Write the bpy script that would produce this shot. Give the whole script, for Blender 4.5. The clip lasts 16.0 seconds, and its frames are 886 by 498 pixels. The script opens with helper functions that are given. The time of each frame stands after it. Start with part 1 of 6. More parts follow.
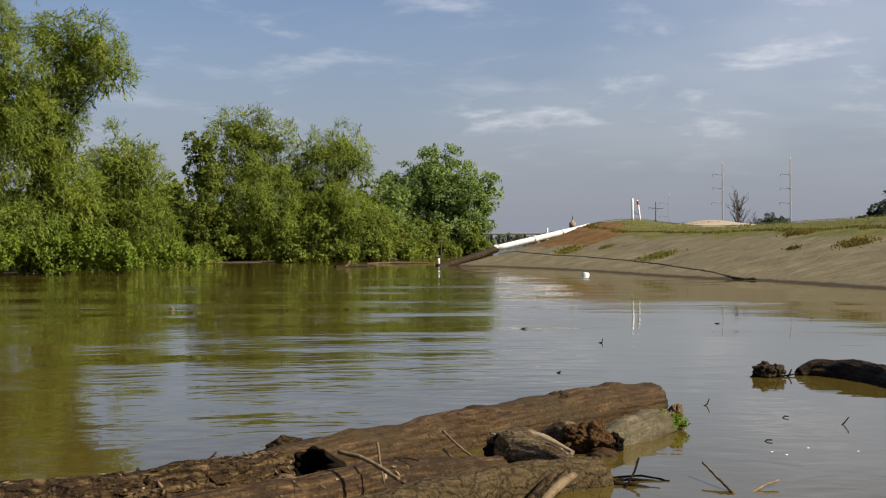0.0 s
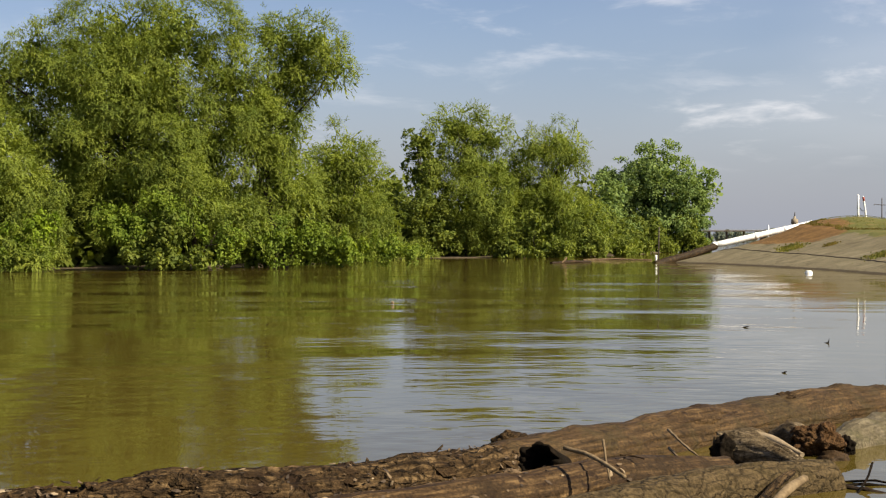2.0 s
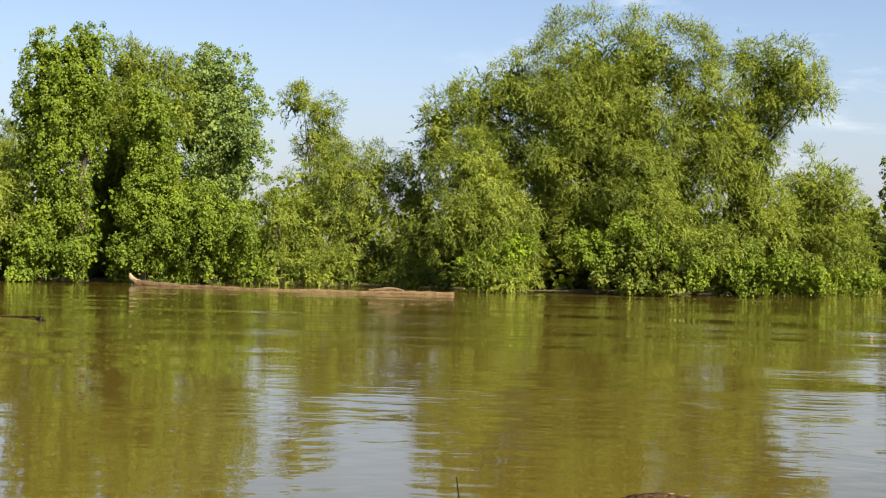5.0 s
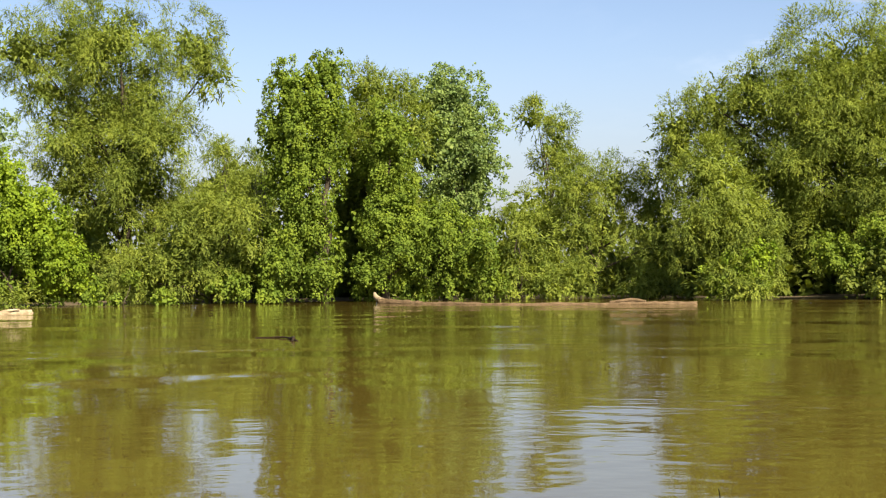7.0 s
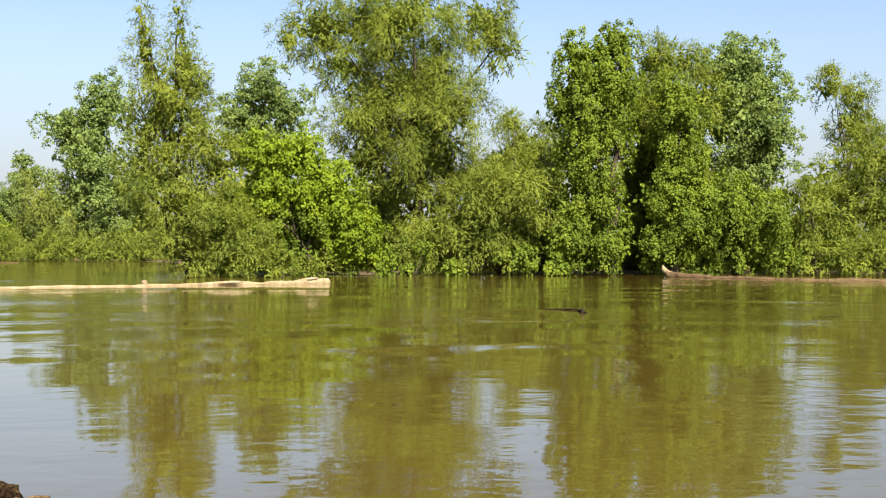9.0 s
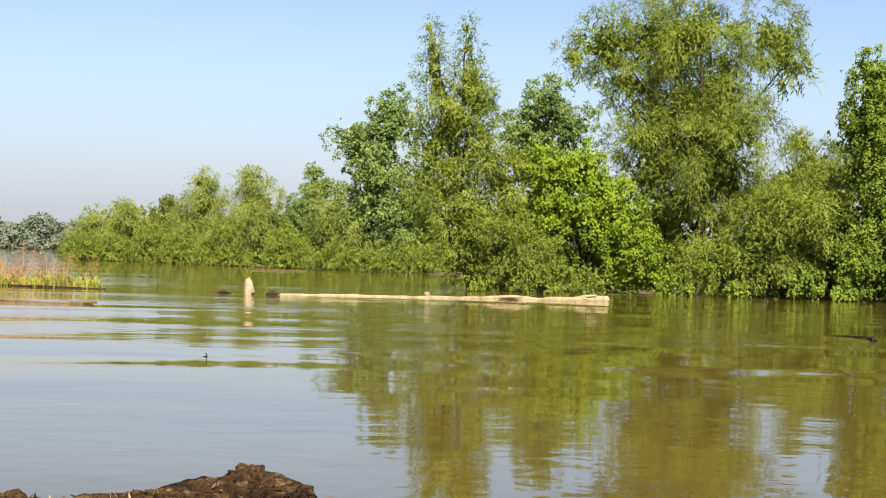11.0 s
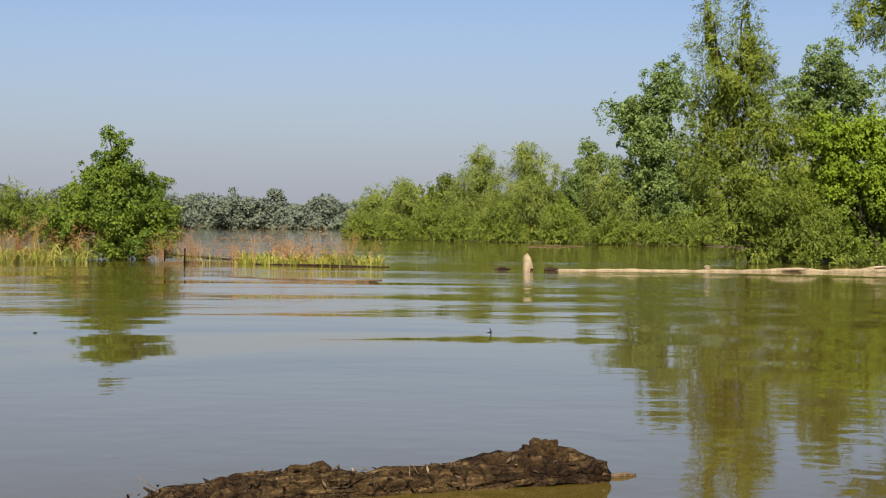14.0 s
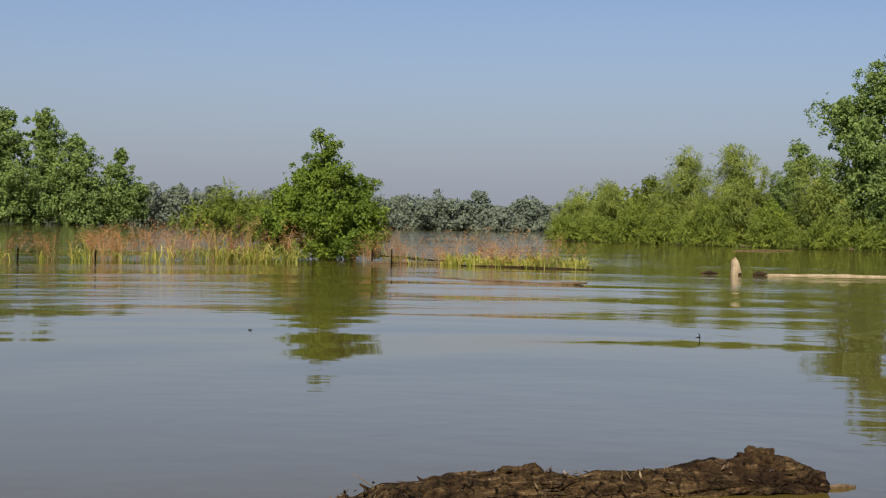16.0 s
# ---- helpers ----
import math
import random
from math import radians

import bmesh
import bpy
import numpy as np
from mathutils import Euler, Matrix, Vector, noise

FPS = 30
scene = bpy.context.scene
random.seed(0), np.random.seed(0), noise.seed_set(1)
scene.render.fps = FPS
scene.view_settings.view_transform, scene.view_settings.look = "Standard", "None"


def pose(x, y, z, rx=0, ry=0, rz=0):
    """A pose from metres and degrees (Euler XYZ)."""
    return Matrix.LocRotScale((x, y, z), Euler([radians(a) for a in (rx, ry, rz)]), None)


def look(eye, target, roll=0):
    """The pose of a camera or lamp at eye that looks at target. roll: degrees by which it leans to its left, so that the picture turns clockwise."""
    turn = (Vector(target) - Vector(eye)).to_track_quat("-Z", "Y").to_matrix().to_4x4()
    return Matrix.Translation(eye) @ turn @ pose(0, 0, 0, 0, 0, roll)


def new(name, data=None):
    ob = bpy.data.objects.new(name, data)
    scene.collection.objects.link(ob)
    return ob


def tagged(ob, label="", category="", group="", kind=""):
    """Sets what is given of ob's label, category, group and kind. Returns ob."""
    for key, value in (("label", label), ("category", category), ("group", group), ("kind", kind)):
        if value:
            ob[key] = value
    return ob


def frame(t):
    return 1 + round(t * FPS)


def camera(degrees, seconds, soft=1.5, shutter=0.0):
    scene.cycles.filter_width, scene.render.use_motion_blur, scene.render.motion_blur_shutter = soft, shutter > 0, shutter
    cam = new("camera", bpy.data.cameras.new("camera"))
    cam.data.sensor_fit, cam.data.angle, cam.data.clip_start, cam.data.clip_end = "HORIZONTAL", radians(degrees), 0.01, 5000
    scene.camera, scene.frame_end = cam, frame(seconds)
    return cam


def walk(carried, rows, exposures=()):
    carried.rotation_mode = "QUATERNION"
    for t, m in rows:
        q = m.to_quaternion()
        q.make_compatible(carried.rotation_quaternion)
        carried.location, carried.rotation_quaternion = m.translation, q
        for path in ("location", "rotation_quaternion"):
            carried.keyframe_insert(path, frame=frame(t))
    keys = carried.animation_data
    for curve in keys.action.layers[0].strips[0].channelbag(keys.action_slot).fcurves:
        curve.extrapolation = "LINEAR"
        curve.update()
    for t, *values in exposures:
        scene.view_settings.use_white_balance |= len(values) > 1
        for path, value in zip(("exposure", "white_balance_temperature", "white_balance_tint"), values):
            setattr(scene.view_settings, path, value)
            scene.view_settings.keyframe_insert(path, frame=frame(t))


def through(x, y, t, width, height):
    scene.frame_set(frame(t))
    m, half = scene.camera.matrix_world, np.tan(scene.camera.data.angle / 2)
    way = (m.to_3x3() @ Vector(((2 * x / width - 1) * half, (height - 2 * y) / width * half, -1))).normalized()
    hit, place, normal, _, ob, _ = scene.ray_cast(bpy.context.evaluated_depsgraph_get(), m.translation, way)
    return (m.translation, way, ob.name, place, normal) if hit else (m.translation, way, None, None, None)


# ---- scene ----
# The camera is held at arm's length and swung to the left about the one who holds it.
cam = camera(33.57, 16.0, soft=1.2)
EYE, ARM = 1.70, 0.50
TURNS = [  # seconds, heading to the left of +y, pitch, roll
    (0.0, 0.0, -0.34, -0.32), (0.5, 2.29, -0.39, 0.2), (1.0, 4.35, -0.36, 0.38), (1.5, 6.28, -0.58, 0.1),
    (2.0, 8.38, -0.47, -0.04), (2.5, 10.19, -0.46, -0.12), (3.0, 12.03, -0.4, 0.12), (3.5, 14.58, -0.28, -0.07),
    (4.0, 18.14, -0.58, 0.28), (4.5, 23.54, -0.02, 1.52), (5.0, 26.42, 0.35, 1.41), (5.2, 27.82, 0.45, 1.5),
    (7.3, 37.11, 0.59, -0.01), (7.5, 38.24, 0.4, 0.54), (8.0, 41.14, 0.09, 0.31), (8.5, 44.0, -0.25, 0.04),
    (9.0, 46.8, -0.24, -0.01), (9.5, 49.77, -0.43, 0.0), (10.0, 52.7, -0.55, 1.08), (10.2, 53.91, -0.25, 1.28),
    (12.3, 61.68, -0.44, 0.66), (12.5, 62.34, -0.5, 0.33), (13.0, 64.14, -0.48, 0.65), (13.5, 66.18, -0.82, 1.14),
    (14.0, 68.32, -0.91, 0.56), (14.5, 70.67, -0.93, 0.59), (15.0, 72.6, -0.91, 0.56), (15.5, 74.24, -0.85, 0.89),
    (16.0, 76.23, -0.93, 0.98)]


def swung(yaw, pitch, roll):
    a, p = radians(yaw), radians(pitch)
    eye = Vector((-ARM * math.sin(a), ARM * math.cos(a), EYE))
    way = Vector((-math.sin(a) * math.cos(p), math.cos(a) * math.cos(p), math.sin(p)))
    return look(eye, eye + way, roll)


walk(cam, [(t, swung(*turn)) for t, *turn in TURNS], [(0.0, 0.71, 6550, 10), (1.0, 0.79, 6700, 10), (2.5, 1.17, 6950, 9), (4.0, 1.33, 7000, 8), (5.0, 1.56, 7050, 7), (9.0, 1.6, 6850, 7), (12.5, 1.25, 6650, 9), (13.5, 0.96, 6550, 9), (14.5, 0.92, 6450, 10), (16.0, 0.65, 6350, 10)])
# ---- light ----
SUN_HEADING, SUN_HEIGHT = -112.0, 42.0  # degrees to the left of +y, degrees up


def make_world():
    world = bpy.data.worlds.new("sky")
    scene.world = world
    world.use_nodes = True
    nt = world.node_tree
    n, l = nt.nodes, nt.links
    n.clear()
    out, bg = n.new("ShaderNodeOutputWorld"), n.new("ShaderNodeBackground")
    sky = n.new("ShaderNodeTexSky")
    sky.sky_type, sky.sun_disc = "NISHITA", False
    sky.sun_elevation, sky.sun_rotation = radians(SUN_HEIGHT), radians(-SUN_HEADING)
    sky.air_density, sky.dust_density, sky.ozone_density, sky.altitude = 1.0, 0.3, 3.0, 0.0
    # thin clouds drawn out along the wind, on a flat layer overhead
    co = n.new("ShaderNodeTexCoord")
    sep = n.new("ShaderNodeSeparateXYZ")
    l.new(co.outputs["Generated"], sep.inputs[0])
    up = n.new("ShaderNodeMath"); up.operation = "MAXIMUM"; up.inputs[1].default_value = 0.02
    l.new(sep.outputs["Z"], up.inputs[0])
    lift = n.new("ShaderNodeMath"); lift.operation = "ADD"; lift.inputs[1].default_value = 0.17
    l.new(up.outputs[0], lift.inputs[0])
    flat = n.new("ShaderNodeCombineXYZ")
    for axis in ("X", "Y"):
        d = n.new("ShaderNodeMath"); d.operation = "DIVIDE"
        l.new(sep.outputs[axis], d.inputs[0]); l.new(lift.outputs[0], d.inputs[1])
        l.new(d.outputs[0], flat.inputs[axis])
    mp = n.new("ShaderNodeMapping"); mp.inputs["Rotation"].default_value = (0, 0, radians(8)); mp.inputs["Scale"].default_value = (1.0, 1.0, 1.0)
    l.new(flat.outputs[0], mp.inputs[0])
    big, fine = n.new("ShaderNodeTexNoise"), n.new("ShaderNodeTexNoise")
    for tex, scale, detail in ((big, 0.9, 3.0), (fine, 3.4, 5.0)):
        tex.inputs["Scale"].default_value, tex.inputs["Detail"].default_value = scale, detail
        l.new(mp.outputs[0], tex.inputs["Vector"])
    fine.inputs["Roughness"].default_value, fine.inputs["Distortion"].default_value = 0.6, 0.3
    ramp1, ramp2 = n.new("ShaderNodeMapRange"), n.new("ShaderNodeMapRange")
    for r, tex, lo, hi in ((ramp1, big, 0.30, 0.62), (ramp2, fine, 0.50, 0.76)):
        r.interpolation_type = "SMOOTHSTEP"
        r.inputs["From Min"].default_value, r.inputs["From Max"].default_value = lo, hi
        l.new(tex.outputs["Fac"], r.inputs["Value"])
    both = n.new("ShaderNodeMath"); both.operation = "MULTIPLY"
    l.new(ramp1.outputs[0], both.inputs[0]); l.new(ramp2.outputs[0], both.inputs[1])
    low = n.new("ShaderNodeMapRange"); low.interpolation_type = "SMOOTHSTEP"
    low.inputs["From Min"].default_value, low.inputs["From Max"].default_value = 0.02, 0.10
    low.inputs["To Max"].default_value = 0.34
    l.new(sep.outputs["Z"], low.inputs["Value"])
    amount = n.new("ShaderNodeMath"); amount.operation = "MULTIPLY"
    east = n.new("ShaderNodeMapRange"); east.interpolation_type = "SMOOTHSTEP"  # thinner towards the west
    east.inputs["From Min"].default_value, east.inputs["From Max"].default_value = -0.62, 0.05
    east.inputs["To Min"].default_value, east.inputs["To Max"].default_value = 0.0, 1.7
    l.new(sep.outputs["X"], east.inputs["Value"])
    thin = n.new("ShaderNodeMath"); thin.operation = "MULTIPLY"
    l.new(both.outputs[0], thin.inputs[0]); l.new(east.outputs[0], thin.inputs[1])
    veil_x = n.new("ShaderNodeMapRange"); veil_x.interpolation_type = "SMOOTHSTEP"  # a broad thin sheet in the east
    veil_x.inputs["From Min"].default_value, veil_x.inputs["From Max"].default_value, veil_x.inputs["To Max"].default_value = -0.12, 0.34, 0.9
    l.new(sep.outputs["X"], veil_x.inputs["Value"])
    sheet = n.new("ShaderNodeMath"); sheet.operation = "MULTIPLY"
    l.new(veil_x.outputs[0], sheet.inputs[0]); l.new(ramp1.outputs[0], sheet.inputs[1])
    total = n.new("ShaderNodeMath"); total.operation = "ADD"
    l.new(thin.outputs[0], total.inputs[0]); l.new(sheet.outputs[0], total.inputs[1])
    l.new(total.outputs[0], amount.inputs[0]); l.new(low.outputs[0], amount.inputs[1])
    mix = n.new("ShaderNodeMix"); mix.data_type = "RGBA"
    l.new(amount.outputs[0], mix.inputs["Factor"])
    # the damp morning air greys the sky a little
    tint = n.new("ShaderNodeMix"); tint.data_type, tint.blend_type = "RGBA", "MULTIPLY"
    tint.inputs["Factor"].default_value = 1.0
    tint.inputs["B"].default_value = SKY_TINT
    l.new(sky.outputs[0], tint.inputs["A"])
    # grey-blue haze low over the horizon
    hazy = n.new("ShaderNodeMapRange"); hazy.interpolation_type = "SMOOTHSTEP"
    hazy.inputs["From Min"].default_value, hazy.inputs["From Max"].default_value = -0.02, 0.17
    hazy.inputs["To Min"].default_value, hazy.inputs["To Max"].default_value = 0.96, 0.0
    l.new(sep.outputs["Z"], hazy.inputs["Value"])
    veil = n.new("ShaderNodeMix"); veil.data_type = "RGBA"
    veil.inputs["B"].default_value = HAZE
    l.new(hazy.outputs[0], veil.inputs["Factor"])
    l.new(tint.outputs["Result"], veil.inputs["A"])
    l.new(veil.outputs["Result"], mix.inputs["A"])
    mix.inputs["B"].default_value = CLOUD
    l.new(mix.outputs["Result"], bg.inputs["Color"])
    bg.inputs["Strength"].default_value = SKY_STRENGTH
    l.new(bg.outputs[0], out.inputs[0])


SKY_TINT, HAZE, CLOUD, SKY_STRENGTH = (1.08, 1.0, 1.09, 1), (3.5, 3.88, 4.85, 1), (11.0, 11.0, 11.6, 1), 0.048
make_world()
sun = new("sun", bpy.data.lights.new("sun", "SUN"))
sun.data.energy, sun.data.angle, sun.data.color = 5.0, radians(0.6), (1.0, 0.905, 0.73)
a, e = radians(SUN_HEADING), radians(SUN_HEIGHT)
sun.matrix_world = look((-math.sin(a) * math.cos(e) * 60, math.cos(a) * math.cos(e) * 60, math.sin(e) * 60), (0, 0, 0))
# ---- materials ----
def material(name):
    m = bpy.data.materials.new(name)
    m.use_nodes = True
    nt = m.node_tree
    return m, nt, nt.nodes["Principled BSDF"]


def noise_tex(nt, scale, detail=4.0, rough=0.55, coords="Object", stretch=(1, 1, 1)):
    co, mp, tex = nt.nodes.new("ShaderNodeTexCoord"), nt.nodes.new("ShaderNodeMapping"), nt.nodes.new("ShaderNodeTexNoise")
    mp.inputs["Scale"].default_value = stretch
    tex.inputs["Scale"].default_value, tex.inputs["Detail"].default_value, tex.inputs["Roughness"].default_value = scale, detail, rough
    nt.links.new(co.outputs[coords], mp.inputs[0])
    nt.links.new(mp.outputs[0], tex.inputs["Vector"])
    return tex


def ramp(nt, value, stops):
    r = nt.nodes.new("ShaderNodeValToRGB")
    while len(r.color_ramp.elements) < len(stops):
        r.color_ramp.elements.new(0.5)
    for el, (pos, col) in zip(r.color_ramp.elements, stops):
        el.position, el.color = pos, (*col, 1)
    nt.links.new(value, r.inputs[0])
    return r


def mixed(nt, fac, a, b, blend="MIX"):
    m = nt.nodes.new("ShaderNodeMix")
    m.data_type, m.blend_type = "RGBA", blend
    for sock, v in (("Factor", fac), ("A", a), ("B", b)):
        if isinstance(v, (int, float)):
            m.inputs[sock].default_value = v
        elif isinstance(v, tuple):
            m.inputs[sock].default_value = (*v, 1)
        else:
            nt.links.new(v, m.inputs[sock])
    return m.outputs["Result"]


def bumped(nt, bsdf, height, strength, distance):
    b = nt.nodes.new("ShaderNodeBump")
    b.inputs["Strength"].default_value, b.inputs["Distance"].default_value = strength, distance
    nt.links.new(height, b.inputs["Height"])
    nt.links.new(b.outputs[0], bsdf.inputs["Normal"])


def rough_surface(name, dark, mid, light, scale=3.0, fine=30.0, rough=0.85, relief=0.01, stretch=(1, 1, 1), coords="Object", shine=0.25):
    """A rough matter whose colour wanders between three tones, with grain and relief."""
    m, nt, b = material(name)
    big, small = noise_tex(nt, scale, 5.0, 0.6, coords, stretch), noise_tex(nt, fine, 6.0, 0.65, coords, stretch)
    base = ramp(nt, big.outputs["Fac"], ((0.30, dark), (0.50, mid), (0.72, light)))
    grain = ramp(nt, small.outputs["Fac"], ((0.25, (0.55, 0.55, 0.55)), (0.75, (1.35, 1.35, 1.35))))
    nt.links.new(mixed(nt, 1.0, base.outputs[0], grain.outputs[0], "MULTIPLY"), b.inputs["Base Color"])
    b.inputs["Roughness"].default_value = rough
    b.inputs["Specular IOR Level"].default_value = shine
    bumped(nt, b, small.outputs["Fac"], 0.8, relief)
    return m


def leaf_matter(name, tones, through, gloss=0.6, thin=0.38):
    """Leaves that vary one by one and from bough to bough, and let some light through."""
    m, nt, b = material(name)
    geo = nt.nodes.new("ShaderNodeNewGeometry")
    own = ramp(nt, geo.outputs["Random Per Island"], tuple((i / (len(tones) - 1), c) for i, c in enumerate(tones)))
    bough = noise_tex(nt, 0.55, 3.0, 0.5, "Object")
    shade = ramp(nt, bough.outputs["Fac"], ((0.30, (0.66, 0.72, 0.72)), (0.68, (1.24, 1.20, 0.98))))
    colour = mixed(nt, 1.0, own.outputs[0], shade.outputs[0], "MULTIPLY")
    tuft = ramp(nt, noise_tex(nt, 1.7, 2.0, 0.5, "Object").outputs["Fac"], ((0.32, (0.86, 0.92, 0.95)), (0.66, (1.14, 1.08, 0.98))))
    colour = mixed(nt, 1.0, colour, tuft.outputs[0], "MULTIPLY")
    nt.links.new(colour, b.inputs["Base Color"])
    b.inputs["Roughness"].default_value = gloss
    b.inputs["Specular IOR Level"].default_value = 0.08
    back = nt.nodes.new("ShaderNodeBsdfTranslucent")
    nt.links.new(mixed(nt, 1.0, colour, through, "MULTIPLY"), back.inputs["Color"])
    blend = nt.nodes.new("ShaderNodeMixShader")
    blend.inputs[0].default_value = thin
    nt.links.new(b.outputs[0], blend.inputs[1])
    nt.links.new(back.outputs[0], blend.inputs[2])
    nt.links.new(blend.outputs[0], nt.nodes["Material Output"].inputs["Surface"])
    return m


def water_matter():
    m, nt, b = material("silty_water")
    silt = noise_tex(nt, 0.02, 3.0, 0.5, "Object")
    col = ramp(nt, silt.outputs["Fac"], ((0.3, (0.067, 0.049, 0.010)), (0.7, (0.083, 0.062, 0.014))))
    nt.links.new(col.outputs[0], b.inputs["Base Color"])
    b.inputs["Roughness"].default_value = 0.03
    b.inputs["IOR"].default_value = 1.333
    b.inputs["Specular IOR Level"].default_value = 0.39
    # ripples in rings about the camera's spot, so crests lie across every view
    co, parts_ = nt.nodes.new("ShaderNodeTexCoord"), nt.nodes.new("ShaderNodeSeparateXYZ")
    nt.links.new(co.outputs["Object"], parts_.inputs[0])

    def calc(op, a, b, c=None):
        n = nt.nodes.new("ShaderNodeMath"); n.operation = op
        for k, v in enumerate((a, b, c)):
            if isinstance(v, (int, float)):
                n.inputs[k].default_value = v
            elif v is not None:
                nt.links.new(v, n.inputs[k])
        return n.outputs[0]

    def eased(value, lo, hi, a, b):
        r = nt.nodes.new("ShaderNodeMapRange"); r.interpolation_type = "SMOOTHSTEP"
        for k, v in zip(("From Min", "From Max", "To Min", "To Max"), (lo, hi, a, b)):
            r.inputs[k].default_value = v
        nt.links.new(value, r.inputs["Value"])
        return r.outputs[0]

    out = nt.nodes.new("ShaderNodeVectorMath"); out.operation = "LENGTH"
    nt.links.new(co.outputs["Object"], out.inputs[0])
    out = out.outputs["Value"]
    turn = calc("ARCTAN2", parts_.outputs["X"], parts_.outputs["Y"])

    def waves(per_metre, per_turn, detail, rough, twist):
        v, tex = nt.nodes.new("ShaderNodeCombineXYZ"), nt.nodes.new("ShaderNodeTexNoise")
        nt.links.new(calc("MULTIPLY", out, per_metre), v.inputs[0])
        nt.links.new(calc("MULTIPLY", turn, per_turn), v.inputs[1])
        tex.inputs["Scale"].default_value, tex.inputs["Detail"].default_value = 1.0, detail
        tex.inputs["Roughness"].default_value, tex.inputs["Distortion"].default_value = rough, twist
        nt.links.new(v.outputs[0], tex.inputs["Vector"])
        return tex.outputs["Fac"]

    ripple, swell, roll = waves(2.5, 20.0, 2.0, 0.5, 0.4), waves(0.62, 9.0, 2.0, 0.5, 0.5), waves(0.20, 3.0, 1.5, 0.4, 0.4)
    cross = noise_tex(nt, 2.2, 2.0, 0.5).outputs["Fac"]
    patch = noise_tex(nt, 0.07, 2.0, 0.5, "Object").outputs["Fac"]
    calm = eased(patch, 0.38, 0.60, 0.25, 1.05)
    # sheltered water off the half-sunk bark log
    gap = nt.nodes.new("ShaderNodeVectorMath")
    gap.operation = "DISTANCE"; gap.inputs[1].default_value = (-17.0, 4.5, 0.0)
    nt.links.new(co.outputs["Object"], gap.inputs[0])
    lee = eased(gap.outputs["Value"], 7.0, 19.0, 0.15, 1.0)
    shelter = eased(turn, -0.03, 0.11, 1.0, 0.28)  # stiller water to the levee side, by bearing from the camera
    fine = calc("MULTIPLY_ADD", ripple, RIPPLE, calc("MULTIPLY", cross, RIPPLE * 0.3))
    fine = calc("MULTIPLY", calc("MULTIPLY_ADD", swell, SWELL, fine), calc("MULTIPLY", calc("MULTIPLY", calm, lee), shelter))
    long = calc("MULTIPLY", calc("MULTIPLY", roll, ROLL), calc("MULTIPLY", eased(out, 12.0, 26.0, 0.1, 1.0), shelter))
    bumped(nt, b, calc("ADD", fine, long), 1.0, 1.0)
    return m


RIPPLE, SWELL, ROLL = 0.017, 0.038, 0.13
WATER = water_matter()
WILLOW = leaf_matter("willow_leaves", ((0.149, 0.189, 0.04), (0.175, 0.219, 0.047), (0.204, 0.244, 0.056)), (1.2, 1.2, 0.5))
VINE = leaf_matter("vine_leaves", ((0.111, 0.162, 0.029), (0.142, 0.199, 0.033), (0.174, 0.232, 0.038)), (1.2, 1.2, 0.5))
BRIGHT_VINE = leaf_matter("bright_vine_leaves", ((0.145, 0.213, 0.026), (0.177, 0.25, 0.028), (0.21, 0.281, 0.034)), (1.2, 1.2, 0.5))
BROAD = leaf_matter("broad_leaves", ((0.109, 0.14, 0.033), (0.135, 0.167, 0.037), (0.16, 0.19, 0.043)), (1.2, 1.2, 0.55))
POPLAR = leaf_matter("poplar_leaves", ((0.137, 0.198, 0.073), (0.168, 0.234, 0.087), (0.206, 0.267, 0.105)), (1.2, 1.2, 0.7))
SHRUB = leaf_matter("shrub_leaves", ((0.099, 0.152, 0.032), (0.137, 0.199, 0.037), (0.194, 0.259, 0.047)), (1.2, 1.2, 0.5))
# willow leaves lightened in colour to imitate haze over the distant bank
HAZED_WILLOW = leaf_matter("haze_lightened_willow_leaves", ((0.197, 0.24, 0.069), (0.226, 0.269, 0.079), (0.255, 0.295, 0.091)), (1.2, 1.2, 0.6))
# the air's haze is put into this pale blue-grey leaf colour
HAZED_LEAF = leaf_matter("haze_tinted_leaves", ((0.203, 0.236, 0.213), (0.209, 0.242, 0.22), (0.215, 0.248, 0.226)), (1.0, 1.0, 1.0), 0.9, 0.5)
# dark leaves greyed in colour for the haze behind the levee
HAZED_DIM_LEAF = leaf_matter("hazed_dim_leaves", ((0.070, 0.085, 0.075), (0.080, 0.096, 0.085), (0.090, 0.106, 0.095)), (1.0, 1.0, 1.0), 0.9, 0.2)
BARK = rough_surface("bark", (0.028, 0.021, 0.014), (0.058, 0.045, 0.032), (0.10, 0.082, 0.06), 4.0, 25.0, 0.9, 0.02, (1, 1, 0.25))
PALE_WOOD = rough_surface("bleached_wood", (0.15, 0.108, 0.064), (0.26, 0.200, 0.128), (0.36, 0.295, 0.205), 2.0, 22.0, 0.8, 0.01)
MUD = rough_surface("mud", (0.05, 0.036, 0.022), (0.085, 0.062, 0.038), (0.13, 0.10, 0.065), 0.8, 12.0, 0.9, 0.02)
CONCRETE = rough_surface("weathered_concrete", (0.085, 0.066, 0.044), (0.150, 0.120, 0.084), (0.215, 0.178, 0.132), 0.55, 5.0, 0.9, 0.01, (1.0, 0.16, 1.0))
SOIL = rough_surface("bare_soil", (0.085, 0.048, 0.018), (0.14, 0.082, 0.030), (0.19, 0.12, 0.05), 0.9, 9.0, 0.95, 0.03)
GRAVEL = rough_surface("gravel_track", (0.20, 0.165, 0.12), (0.27, 0.225, 0.165), (0.33, 0.28, 0.21), 0.6, 12.0, 0.95, 0.02)
